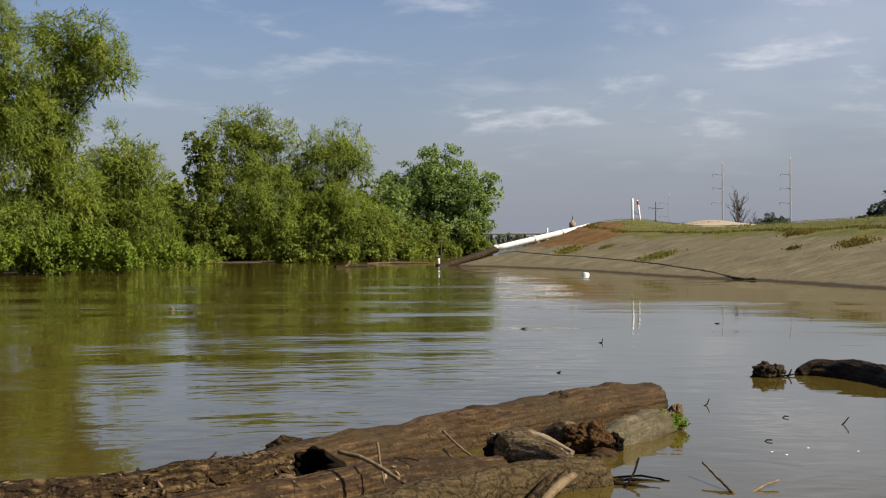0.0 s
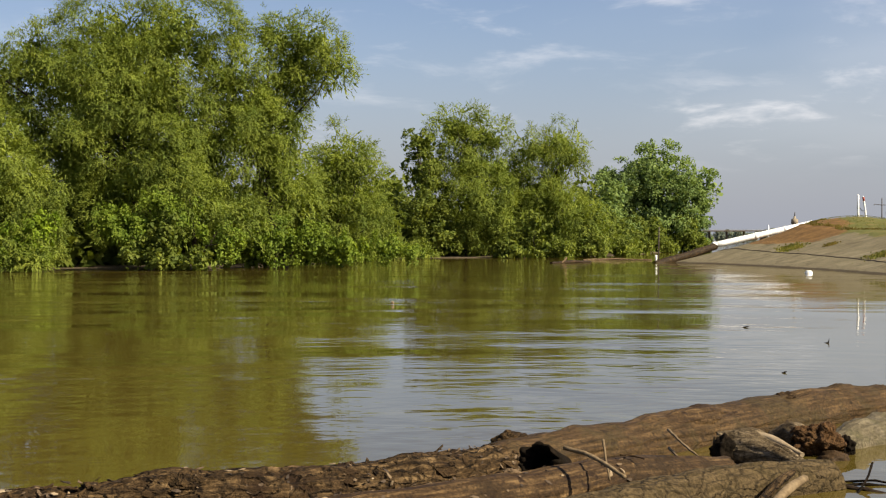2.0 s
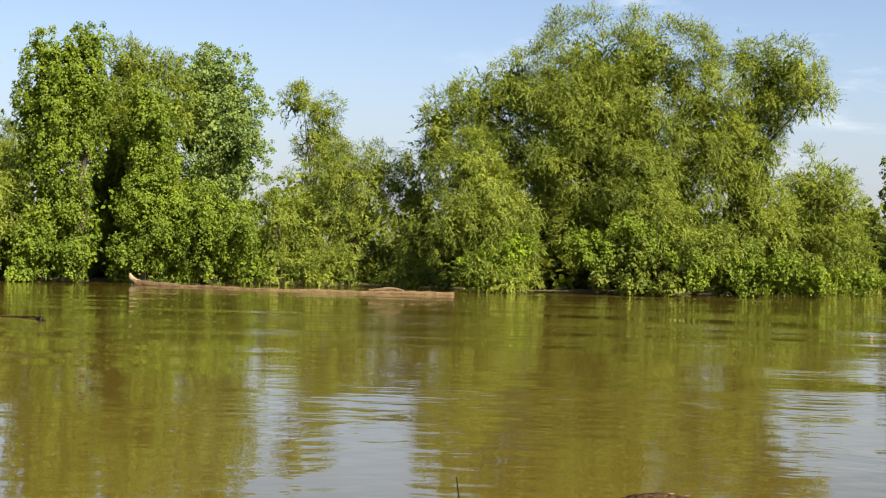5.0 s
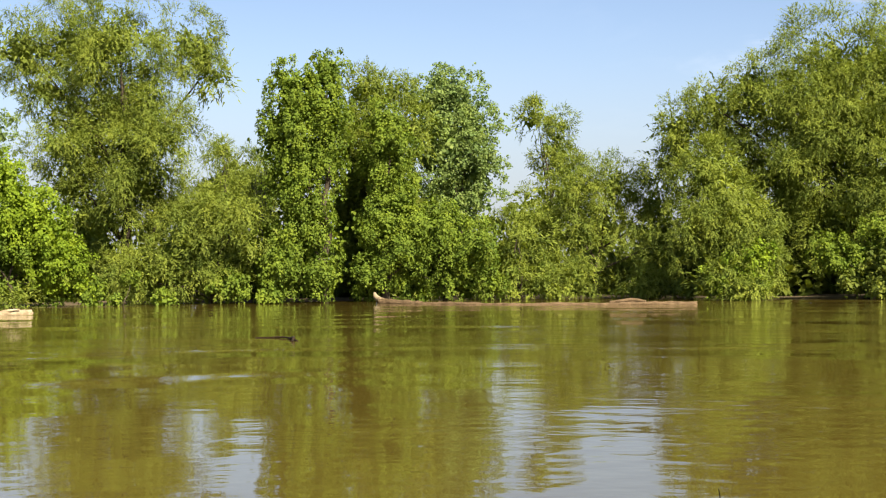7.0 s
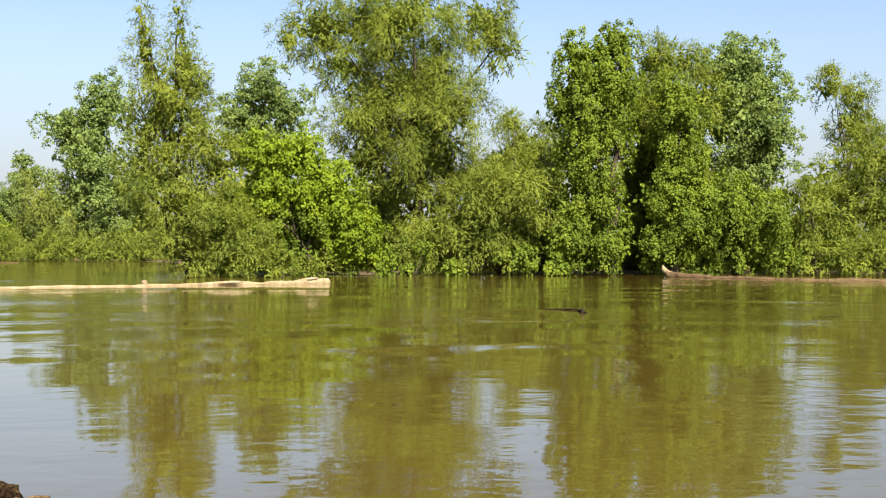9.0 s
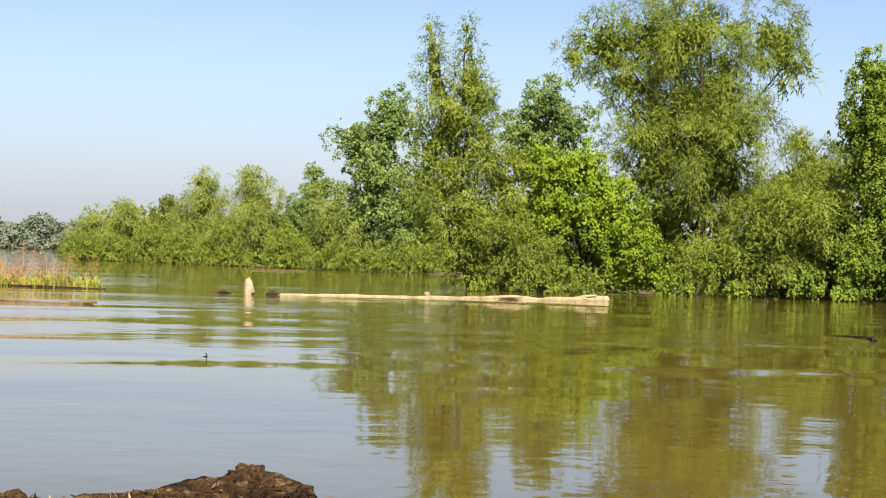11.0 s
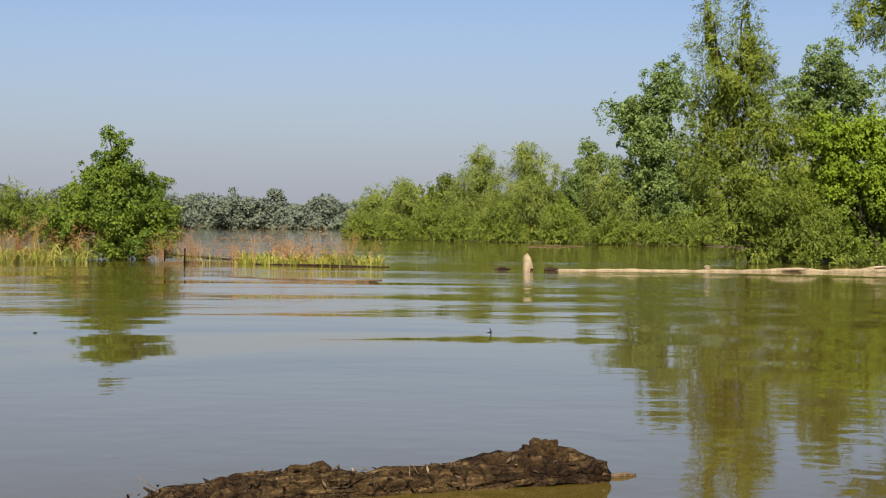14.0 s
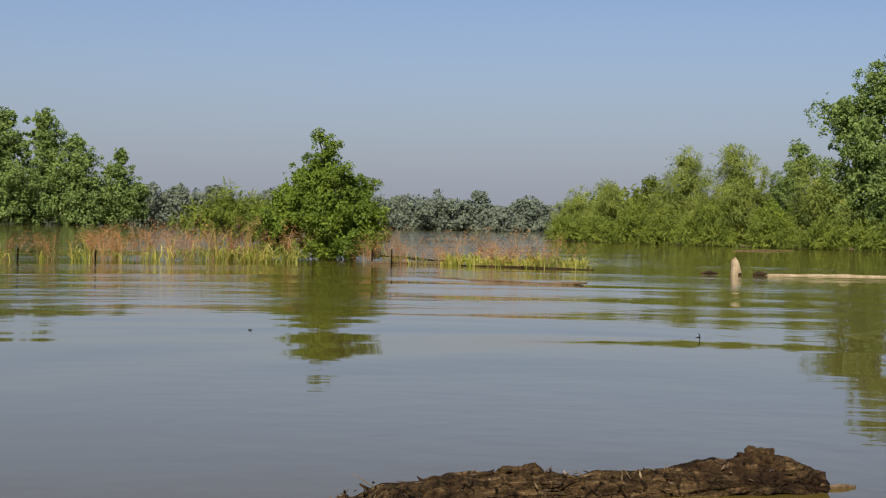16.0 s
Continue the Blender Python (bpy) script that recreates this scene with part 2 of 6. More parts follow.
GREY_METAL = rough_surface("galvanised_steel", (0.26, 0.265, 0.275), (0.34, 0.345, 0.355), (0.42, 0.425, 0.435), 0.5, 6.0, 0.5, 0.002)
RED_PAINT = rough_surface("red_paint", (0.20, 0.035, 0.022), (0.27, 0.05, 0.03), (0.32, 0.07, 0.045), 3.0, 12.0, 0.5, 0.002)
# grey dead bark, its tone paled to imitate haze behind the levee
GREY_HAZED_BARK = rough_surface("grey_hazed_bark", (0.07, 0.064, 0.06), (0.11, 0.10, 0.095), (0.15, 0.14, 0.135), 3.0, 12.0, 0.9, 0.01)
POLE_WOOD = rough_surface("pole_wood", (0.05, 0.04, 0.03), (0.085, 0.07, 0.055), (0.12, 0.10, 0.08), 2.0, 12.0, 0.85, 0.01)
WHITE_PAINT = rough_surface("white_plastic", (0.66, 0.66, 0.64), (0.76, 0.76, 0.74), (0.82, 0.82, 0.80), 1.0, 10.0, 0.45, 0.002)


def log_matter(name, dark, mid, light, patch, patch_amount=0.5, rough=0.75, cracks=0.5, relief=0.02):
    """Wood with streaks along its grain, patches of another matter and fine cracks."""
    m, nt, b = material(name)
    streak, broad = noise_tex(nt, 1.0, 6.0, 0.7, "UV", (2.2, 22.0, 1)), noise_tex(nt, 3.0, 5.0, 0.65, "Object")
    fine = noise_tex(nt, 45.0, 5.0, 0.7, "Object")
    base = ramp(nt, streak.outputs["Fac"], ((0.34, dark), (0.50, mid), (0.66, light)))
    mask = nt.nodes.new("ShaderNodeMapRange")
    mask.inputs["From Min"].default_value, mask.inputs["From Max"].default_value = 0.62 - 0.3 * patch_amount, 0.76 - 0.3 * patch_amount
    nt.links.new(broad.outputs["Fac"], mask.inputs["Value"])
    col = mixed(nt, mask.outputs[0], base.outputs[0], patch)
    grain = ramp(nt, fine.outputs["Fac"], ((0.3, (0.35, 0.35, 0.35)), (0.7, (1.65, 1.65, 1.65))))
    col = mixed(nt, 1.0, col, grain.outputs[0], "MULTIPLY")
    # scuffed pale flecks and wet dark spots
    spot = noise_tex(nt, 11.0, 4.0, 0.7, "Object")
    scuff, wet = ramp(nt, spot.outputs["Fac"], ((0.65, (0, 0, 0)), (0.76, (1, 1, 1)))), ramp(nt, spot.outputs["Fac"], ((0.34, (1, 1, 1)), (0.42, (0, 0, 0))))
    col = mixed(nt, scuff.outputs[0], col, tuple(min(c * 1.3, 0.5) for c in light))
    col = mixed(nt, wet.outputs[0], col, dark)
    cell = nt.nodes.new("ShaderNodeTexVoronoi"); cell.feature = "DISTANCE_TO_EDGE"
    cell.inputs["Scale"].default_value = 1.0
    co, mp = nt.nodes.new("ShaderNodeTexCoord"), nt.nodes.new("ShaderNodeMapping")
    mp.inputs["Scale"].default_value = (7.0, 15.0, 1)
    wob = nt.nodes.new("ShaderNodeVectorMath"); wob.operation = "MULTIPLY_ADD"
    wob.inputs[1].default_value = (2.4, 2.4, 0)
    nt.links.new(co.outputs["UV"], mp.inputs[0])
    nt.links.new(broad.outputs["Color"], wob.inputs[0]); nt.links.new(mp.outputs[0], wob.inputs[2])
    nt.links.new(wob.outputs[0], cell.inputs["Vector"])
    crack = ramp(nt, cell.outputs["Distance"], ((0.0, (1 - cracks,) * 3), (0.09, (1, 1, 1))))
    col = mixed(nt, 1.0, col, crack.outputs[0], "MULTIPLY")
    nt.links.new(col, b.inputs["Base Color"])
    b.inputs["Roughness"].default_value = rough
    b.inputs["Specular IOR Level"].default_value = 0.12
    h = nt.nodes.new("ShaderNodeMath"); h.operation = "MULTIPLY_ADD"; h.inputs[1].default_value = 0.6
    nt.links.new(fine.outputs["Fac"], h.inputs[0]); nt.links.new(streak.outputs["Fac"], h.inputs[2])
    h2 = nt.nodes.new("ShaderNodeMath"); h2.operation = "MULTIPLY"
    nt.links.new(h.outputs[0], h2.inputs[0]); nt.links.new(crack.outputs[0], h2.inputs[1])
    bumped(nt, b, h2.outputs[0], 0.9, relief)
    return m


LOG_WOOD = log_matter("brown_log_wood", (0.020, 0.012, 0.005), (0.050, 0.029, 0.012), (0.105, 0.064, 0.028), (0.042, 0.028, 0.011), 0.55, 0.6, 0.14)
LOG_BARK = log_matter("dark_bark", (0.0117, 0.0065, 0.0026), (0.052, 0.0312, 0.013), (0.169, 0.1092, 0.052), (0.0221, 0.0117, 0.0052), 0.45, 0.8, 0.55, 0.04)
LOG_SMOOTH = log_matter("worn_log_wood", (0.018, 0.009, 0.004), (0.044, 0.025, 0.010), (0.13, 0.080, 0.035), (0.026, 0.015, 0.006), 0.5, 0.6, 0.1)
LOG_MUD = log_matter("cracked_mud", (0.036, 0.025, 0.010), (0.064, 0.044, 0.021), (0.094, 0.067, 0.034), (0.056, 0.040, 0.018), 0.5, 0.85, 0.5)
LOG_GREY = log_matter("grey_root_wood", (0.0338, 0.0219, 0.0119), (0.108, 0.0794, 0.0456), (0.27, 0.2059, 0.1316), (0.0473, 0.0321, 0.0151), 0.4, 0.75, 0.25)
LOG_DARK = log_matter("dark_wet_wood", (0.009, 0.006, 0.003), (0.024, 0.015, 0.008), (0.060, 0.039, 0.019), (0.080, 0.050, 0.020), 0.25, 0.6, 0.25)
LOG_WASHED = log_matter("washed_grey_wood", (0.056, 0.044, 0.026), (0.098, 0.080, 0.050), (0.15, 0.126, 0.084), (0.072, 0.062, 0.032), 0.5, 0.7, 0.2)
ROOT_FIBRE = log_matter("fibrous_root", (0.030, 0.015, 0.006), (0.070, 0.036, 0.014), (0.13, 0.070, 0.030), (0.050, 0.026, 0.010), 0.4, 0.8, 0.3, 0.04)
LOG_TAN = log_matter("tan_floating_wood", (0.065, 0.041, 0.022), (0.12, 0.080, 0.046), (0.19, 0.135, 0.083), (0.08, 0.053, 0.030), 0.4, 0.8, 0.15)
# for black twigs and stakes, and for lumps that imitate shaded hollows
BLACK_WOOD_AND_SHADE = rough_surface("black_wood_and_shade", (0.004, 0.003, 0.002), (0.008, 0.006, 0.004), (0.018, 0.012, 0.008), 6.0, 30.0, 0.9, 0.01, shine=0.04)
DRY_STICK = rough_surface("dry_stick", (0.085, 0.058, 0.030), (0.145, 0.102, 0.056), (0.21, 0.155, 0.09), 6.0, 30.0, 0.8, 0.005)


def chip_matter():
    m, nt, b = material("bark_chips")
    geo = nt.nodes.new("ShaderNodeNewGeometry")
    own = ramp(nt, geo.outputs["Random Per Island"], ((0.0, (0.018, 0.010, 0.005)), (0.55, (0.065, 0.040, 0.020)), (0.85, (0.12, 0.078, 0.040)), (1.0, (0.28, 0.21, 0.13))))
    nt.links.new(own.outputs[0], b.inputs["Base Color"])
    b.inputs["Roughness"].default_value = 0.85
    return m


CHIPS = chip_matter()


GRASS = leaf_matter("dry_green_grass", ((0.10, 0.110, 0.026), (0.14, 0.140, 0.036), (0.20, 0.17, 0.062)), (1.2, 1.2, 0.7))
DRY_GRASS = leaf_matter("dry_brown_grass", ((0.094, 0.081, 0.022), (0.138, 0.111, 0.035), (0.188, 0.15, 0.056)), (1.2, 1.1, 0.7))
REED = leaf_matter("reed_leaves", ((0.19, 0.23, 0.045), (0.30, 0.30, 0.07), (0.48, 0.41, 0.17)), (1.2, 1.2, 0.6))
PLUME = leaf_matter("reed_plumes", ((0.308, 0.142, 0.068), (0.396, 0.209, 0.108), (0.484, 0.323, 0.189)), (1.1, 1.0, 0.8))


def levee_matter():
    """Concrete, silt at its foot, turf above, bare soil and gravel, parted by ragged edges. The mesh tells how far inland it lies."""
    m, nt, b = material("levee_surface")

    def told(name):
        a = nt.nodes.new("ShaderNodeAttribute"); a.attribute_name = name
        return a.outputs["Fac"]

    def step(value, lo, hi, jag, rag):
        add = nt.nodes.new("ShaderNodeMath"); add.operation = "MULTIPLY_ADD"; add.inputs[1].default_value = jag
        nt.links.new(rag, add.inputs[0]); nt.links.new(value, add.inputs[2])
        r = nt.nodes.new("ShaderNodeMapRange"); r.interpolation_type = "SMOOTHSTEP"
        r.inputs["From Min"].default_value, r.inputs["From Max"].default_value = lo + jag / 2, hi + jag / 2
        nt.links.new(add.outputs[0], r.inputs["Value"])
        return r.outputs[0]

    inland_, run_ = told("inland"), told("run")
    rag, fine = noise_tex(nt, 0.45, 6.0, 0.65).outputs["Fac"], noise_tex(nt, 7.0, 6.0, 0.7).outputs["Fac"]
    lines = nt.nodes.new("ShaderNodeCombineXYZ")
    nt.links.new(run_, lines.inputs[0]); nt.links.new(inland_, lines.inputs[1])
    mp = nt.nodes.new("ShaderNodeMapping"); mp.inputs["Scale"].default_value = (0.45, 0.10, 1)
    streak = nt.nodes.new("ShaderNodeTexNoise"); streak.inputs["Detail"].default_value, streak.inputs["Roughness"].default_value = 5.0, 0.65
    nt.links.new(lines.outputs[0], mp.inputs[0]); nt.links.new(mp.outputs[0], streak.inputs["Vector"])
    slab = ramp(nt, streak.outputs["Fac"], ((0.32, (0.092, 0.077, 0.045)), (0.5, (0.143, 0.120, 0.072)), (0.68, (0.206, 0.177, 0.113)))).outputs[0]
    turf = ramp(nt, noise_tex(nt, 0.9, 5.0, 0.6).outputs["Fac"], ((0.3, (0.060, 0.068, 0.015)), (0.5, (0.098, 0.100, 0.026)), (0.7, (0.150, 0.120, 0.042)))).outputs[0]
    soil = ramp(nt, noise_tex(nt, 1.3, 5.0, 0.6).outputs["Fac"], ((0.3, (0.080, 0.042, 0.014)), (0.7, (0.19, 0.108, 0.038)))).outputs[0]
    col = mixed(nt, step(inland_, 0.15, 0.4, 0.5, rag), (0.048, 0.036, 0.022), slab)
    col = mixed(nt, step(inland_, 7.1, 7.3, 4.5, rag), col, turf)
    col = mixed(nt, step(told("soil"), 0.45, 0.6, 1.5, rag), col, soil)
    col = mixed(nt, step(told("gravel"), 0.45, 0.6, 0.4, rag), col, (0.34, 0.285, 0.21))
    grain = ramp(nt, fine, ((0.25, (0.62, 0.62, 0.62)), (0.75, (1.3, 1.3, 1.3)))).outputs[0]
    nt.links.new(mixed(nt, 1.0, col, grain, "MULTIPLY"), b.inputs["Base Color"])
    b.inputs["Roughness"].default_value, b.inputs["Specular IOR Level"].default_value = 0.9, 0.15
    bumped(nt, b, fine, 0.7, 0.03)
    return m


LEVEE = levee_matter()
# ---- building ----
def mesh_object(name, verts, faces, mat, parent=None, label="", smooth=False):
    """One mesh object from vertices and faces (lists, or arrays with faces all of one size)."""
    me = bpy.data.meshes.new(name)
    if isinstance(faces, np.ndarray):
        n, k = faces.shape
        me.vertices.add(len(verts)); me.vertices.foreach_set("co", np.asarray(verts, np.float32).ravel())
        me.loops.add(n * k); me.loops.foreach_set("vertex_index", faces.astype(np.int32).ravel())
        me.polygons.add(n); me.polygons.foreach_set("loop_start", np.arange(0, n * k, k, dtype=np.int32))
        me.polygons.foreach_set("loop_total", np.full(n, k, np.int32))
        me.update(calc_edges=True)
    else:
        me.from_pydata([tuple(v) for v in verts], [], faces)
    if smooth:
        me.polygons.foreach_set("use_smooth", np.ones(len(me.polygons), bool))
    if mat:
        me.materials.append(mat)
    ob = new(name, me)
    if parent:
        ob.parent = parent
    return tagged(ob, label) if label else ob


def part(name, bm, mat, parent, label="", smooth=False):
    """Links a bmesh as one mesh object under a thing or under a part."""
    me = bpy.data.meshes.new(name)
    bm.normal_update()
    bm.to_mesh(me); bm.free()
    me.materials.append(mat)
    if smooth:
        me.polygons.foreach_set("use_smooth", np.ones(len(me.polygons), bool))
    ob = new(name, me)
    ob.parent = parent
    return tagged(ob, label) if label else ob


def thing(name, m, label, category, group="", kind=""):
    """An Empty at the base of a thing, to carry its parts."""
    ob = new(name)
    ob.matrix_basis = m
    ob.empty_display_size = 0.2
    return tagged(ob, label, category, group, kind)


def tube(path, radii, sides=8, lumps=0.0, grain=3.0, seed=0, cap=True, ridges=0.0, squash=1.0):
    """Vertices and faces of a tapered, lumpy tube along a path."""
    rnd = random.Random(seed)
    off = Vector((rnd.uniform(-50, 50), rnd.uniform(-50, 50), rnd.uniform(-50, 50)))
    path = [Vector(p) for p in path]
    verts, faces = [], []
    up = Vector((0, 0, 1)) if abs((path[-1] - path[0]).normalized().z) < 0.8 else Vector((0, 1, 0))
    for i, p in enumerate(path):
        d = (path[min(i + 1, len(path) - 1)] - path[max(i - 1, 0)]).normalized()
        side = d.cross(up).normalized(); top = side.cross(d).normalized()
        for j in range(sides):
            t = 2 * math.pi * j / sides
            out = side * math.cos(t) + top * math.sin(t) * squash
            r = radii[i]
            if lumps:
                q = p + out * r
                r *= 1 + lumps * noise.noise(q * grain + off) + 0.5 * lumps * noise.noise(q * grain * 3.1 + off)
                if ridges:
                    a = Vector((math.cos(t) * 3.2, math.sin(t) * 3.2, i * 0.10)) + off
                    r *= 1 + ridges * (abs(noise.noise(a)) * 2 - 0.5)
            verts.append(p + out * r)
    for i in range(len(path) - 1):
        for j in range(sides):
            k = (j + 1) % sides
            faces.append((i * sides + j, i * sides + k, (i + 1) * sides + k, (i + 1) * sides + j))
    if cap:
        for ring, d in ((0, -1), (len(path) - 1, 1)):
            c = len(verts)
            verts.append(path[ring] + (path[ring] - path[ring - d]) * 0.08)
            for j in range(sides):
                k = (j + 1) % sides
                faces.append((ring * sides + k, ring * sides + j, c) if d < 0 else (ring * sides + j, ring * sides + k, c))
    return verts, faces


def joined(pieces):
    verts, faces = [], []
    for v, f in pieces:
        n = len(verts)
        verts += v
        faces += [tuple(i + n for i in q) for q in f]
    return verts, faces


def bend(a, b, steps, sag=0.0, wobble=0.0, seed=0):
    """A bent line from a to b."""
    rnd = random.Random(seed)
    a, b = Vector(a), Vector(b)
    out = []
    for i in range(steps + 1):
        t = i / steps
        p = a.lerp(b, t)
        p.z += sag * math.sin(math.pi * t)
        if 0 < i < steps:
            p += Vector((rnd.uniform(-1, 1), rnd.uniform(-1, 1), rnd.uniform(-1, 1))) * wobble
        out.append(p)
    return out


def unit(v):
    return v / (np.linalg.norm(v, axis=1)[:, None] + 1e-6)


def leaf_cloud(rng, lobes, size, kind, fill):
    """Leaves in clumps over the lobes of a crown: each clump is a cap of leaves that face up and outwards, over a sparse heart of
    large leaves. Slender leaves hang along twigs. Lobes: centre x, y, z, radius, coarseness (0: heart alone). Arrays of vertices and faces."""
    slim = kind in ("willow", "pale")
    P, N, D, S = [], [], [], []

    def add(p, normal, way, scale):
        P.append(p); N.append(normal); D.append(way); S.append(np.broadcast_to(scale, (len(p), 1)))

    for cx, cy, cz, r, coarse in lobes:
        mid, bare = np.array((cx, cy, cz)), coarse == 0
        coarse = coarse or 1.0
        area = 0.5 * size[0] * size[1] * coarse**2
        big = 2.5 if slim else 1.3 if kind == "far" else 1.9
        m = max(int(HEART[kind] * 4 * np.pi * (0.55 * r) ** 2 / (area * big**2)), 3)
        d = unit(rng.normal(size=(m, 3)))
        deep = (0.5, 0.9) if kind == "far" else (0.15, 0.52)
        add(mid + d * r * rng.uniform(*deep, (m, 1)), d + rng.normal(size=(m, 3)) * 0.5, rng.normal(size=(m, 3)) + (0, 0, -0.5), coarse * big)
        if bare:
            continue
        ratio = CLUMP[kind]
        clump = max(ratio * r, min(0.26, 0.8 * r))
        n = max(int(2.4 * (r / clump) ** 2), 8)
        u = unit(rng.normal(size=(n, 3)) + (0, 0, 0.15))
        reach = rng.uniform(0.55, 1.03, (n, 1))
        rad = clump * rng.uniform(0.6, 1.45, n)
        sprig = rng.random(n) < 0.16
        reach[sprig] *= rng.uniform(1.03, 1.15, (sprig.sum(), 1)); rad[sprig] *= 0.5
        heart = mid + u * r * reach * (1, 1, 0.95)
        twigs = 6 if slim else 1
        per = np.maximum((fill * (1.12 if slim else 1.1) * 2 * np.pi * rad**2 / (area * twigs)).astype(int), 3)
        which = np.repeat(np.arange(n), per)
        m = len(which)
        d = unit(u[which] * 0.8 + (0, 0, 0.42) + rng.normal(size=(m, 3)) * (0.62 if slim else 0.8))
        p = heart[which] + d * rad[which][:, None] * rng.uniform(0.45, 1.15, (m, 1)) * (TALL.get(kind, (1, 1, 0.9)))
        if slim:
            step = size[0] * coarse * 0.5
            way = unit(d * 0.75 + rng.normal(size=(m, 3)) * 0.35 + (0, 0, -0.15))
            fall = rng.uniform(0.06, 0.22, (m, 1))
            for k in range(twigs):
                way = unit(way + (0, 0, -1) * fall)
                p = p + way * step
                add(p + rng.normal(size=(m, 3)) * size[1] * 0.55, d * 0.85 + (0, 0, 0.4) + rng.normal(size=(m, 3)) * 0.24, way + rng.normal(size=(m, 3)) * 0.34, rng.uniform(0.7, 1.25, (m, 1)) * coarse)
        elif kind in ("vine", "bright"):
            add(p, d * 0.5 + u[which] * 0.5 + (0, 0, 0.35) + rng.normal(size=(m, 3)) * 0.32, d * 0.35 + rng.normal(size=(m, 3)) * 0.45 + (0, 0, -0.75), rng.uniform(0.6, 1.3, (m, 1)) * coarse)
        else:
            jag = 0.2 if kind == "far" else 0.36
            add(p, d * 0.9 + (0, 0, 0.3) + rng.normal(size=(m, 3)) * jag, d * 0.4 + rng.normal(size=(m, 3)) * 0.6 + (0, 0, -0.2), rng.uniform(0.6, 1.3, (m, 1)) * coarse)
    p, out, way, scale = (np.concatenate(q) for q in (P, N, D, S))
    keep = p[:, 2] > 0.03
    p, out, way, scale = p[keep], out[keep], unit(way[keep]), scale[keep]
    n = len(p)
    side = unit(np.cross(way, out))
    L, W = way * size[0] * scale, side * size[1] * 0.5 * scale
    nor = np.cross(side, way) * size[1] * 0.15 * scale
    if slim:  # slender leaves
        return np.stack([p - L * 0.5 + W, p + L * 0.5, p - L * 0.5 - W], 1).reshape(-1, 3), np.arange(3 * n).reshape(n, 3)
    verts = np.stack([p - L * 0.5, p - L * 0.05 + W + nor, p + L * 0.5, p - L * 0.05 - W + nor], 1).reshape(-1, 3)
    return verts, np.arange(4 * n).reshape(n, 4)


HEART = {"willow": 0.65, "pale": 0.8, "vine": 1.2, "bright": 1.2, "broad": 1.0, "shrub": 1.2, "poplar": 0.8, "far": 2.0, "dim": 0.8}
CLUMP = {"willow": 0.32, "pale": 0.32, "vine": 0.22, "bright": 0.22, "broad": 0.23, "shrub": 0.26, "poplar": 0.21, "far": 0.5, "dim": 0.3}
TALL = {"willow": (1, 1, 1.0), "pale": (1, 1, 1.0), "vine": (0.9, 0.9, 1.25), "bright": (1, 1, 1.05)}
LEAF = {"shrub": (0.125, 0.095), "willow": (0.138, 0.052), "pale": (0.138, 0.052), "vine": (0.122, 0.105), "broad": (0.17, 0.12), "poplar": (0.15, 0.12), "bright": (0.13, 0.11), "far": (0.72, 0.56), "dim": (0.34, 0.26)}
KINDS = {"shrub": (SHRUB, "leafy_bush", "bush"), "pale": (HAZED_WILLOW, "willow_tree", "willow tree"), "willow": (WILLOW, "willow_tree", "willow tree"), "vine": (VINE, "vine_covered_tree", "tree"), "broad": (BROAD, "broadleaf_tree", "tree"),
         "poplar": (POPLAR, "cottonwood_tree", "tree"), "bright": (BRIGHT_VINE, "vine_covered_tree", "tree"), "far": (HAZED_LEAF, "far_tree", "tree"), "dim": (HAZED_DIM_LEAF, "distant_tree", "tree")}


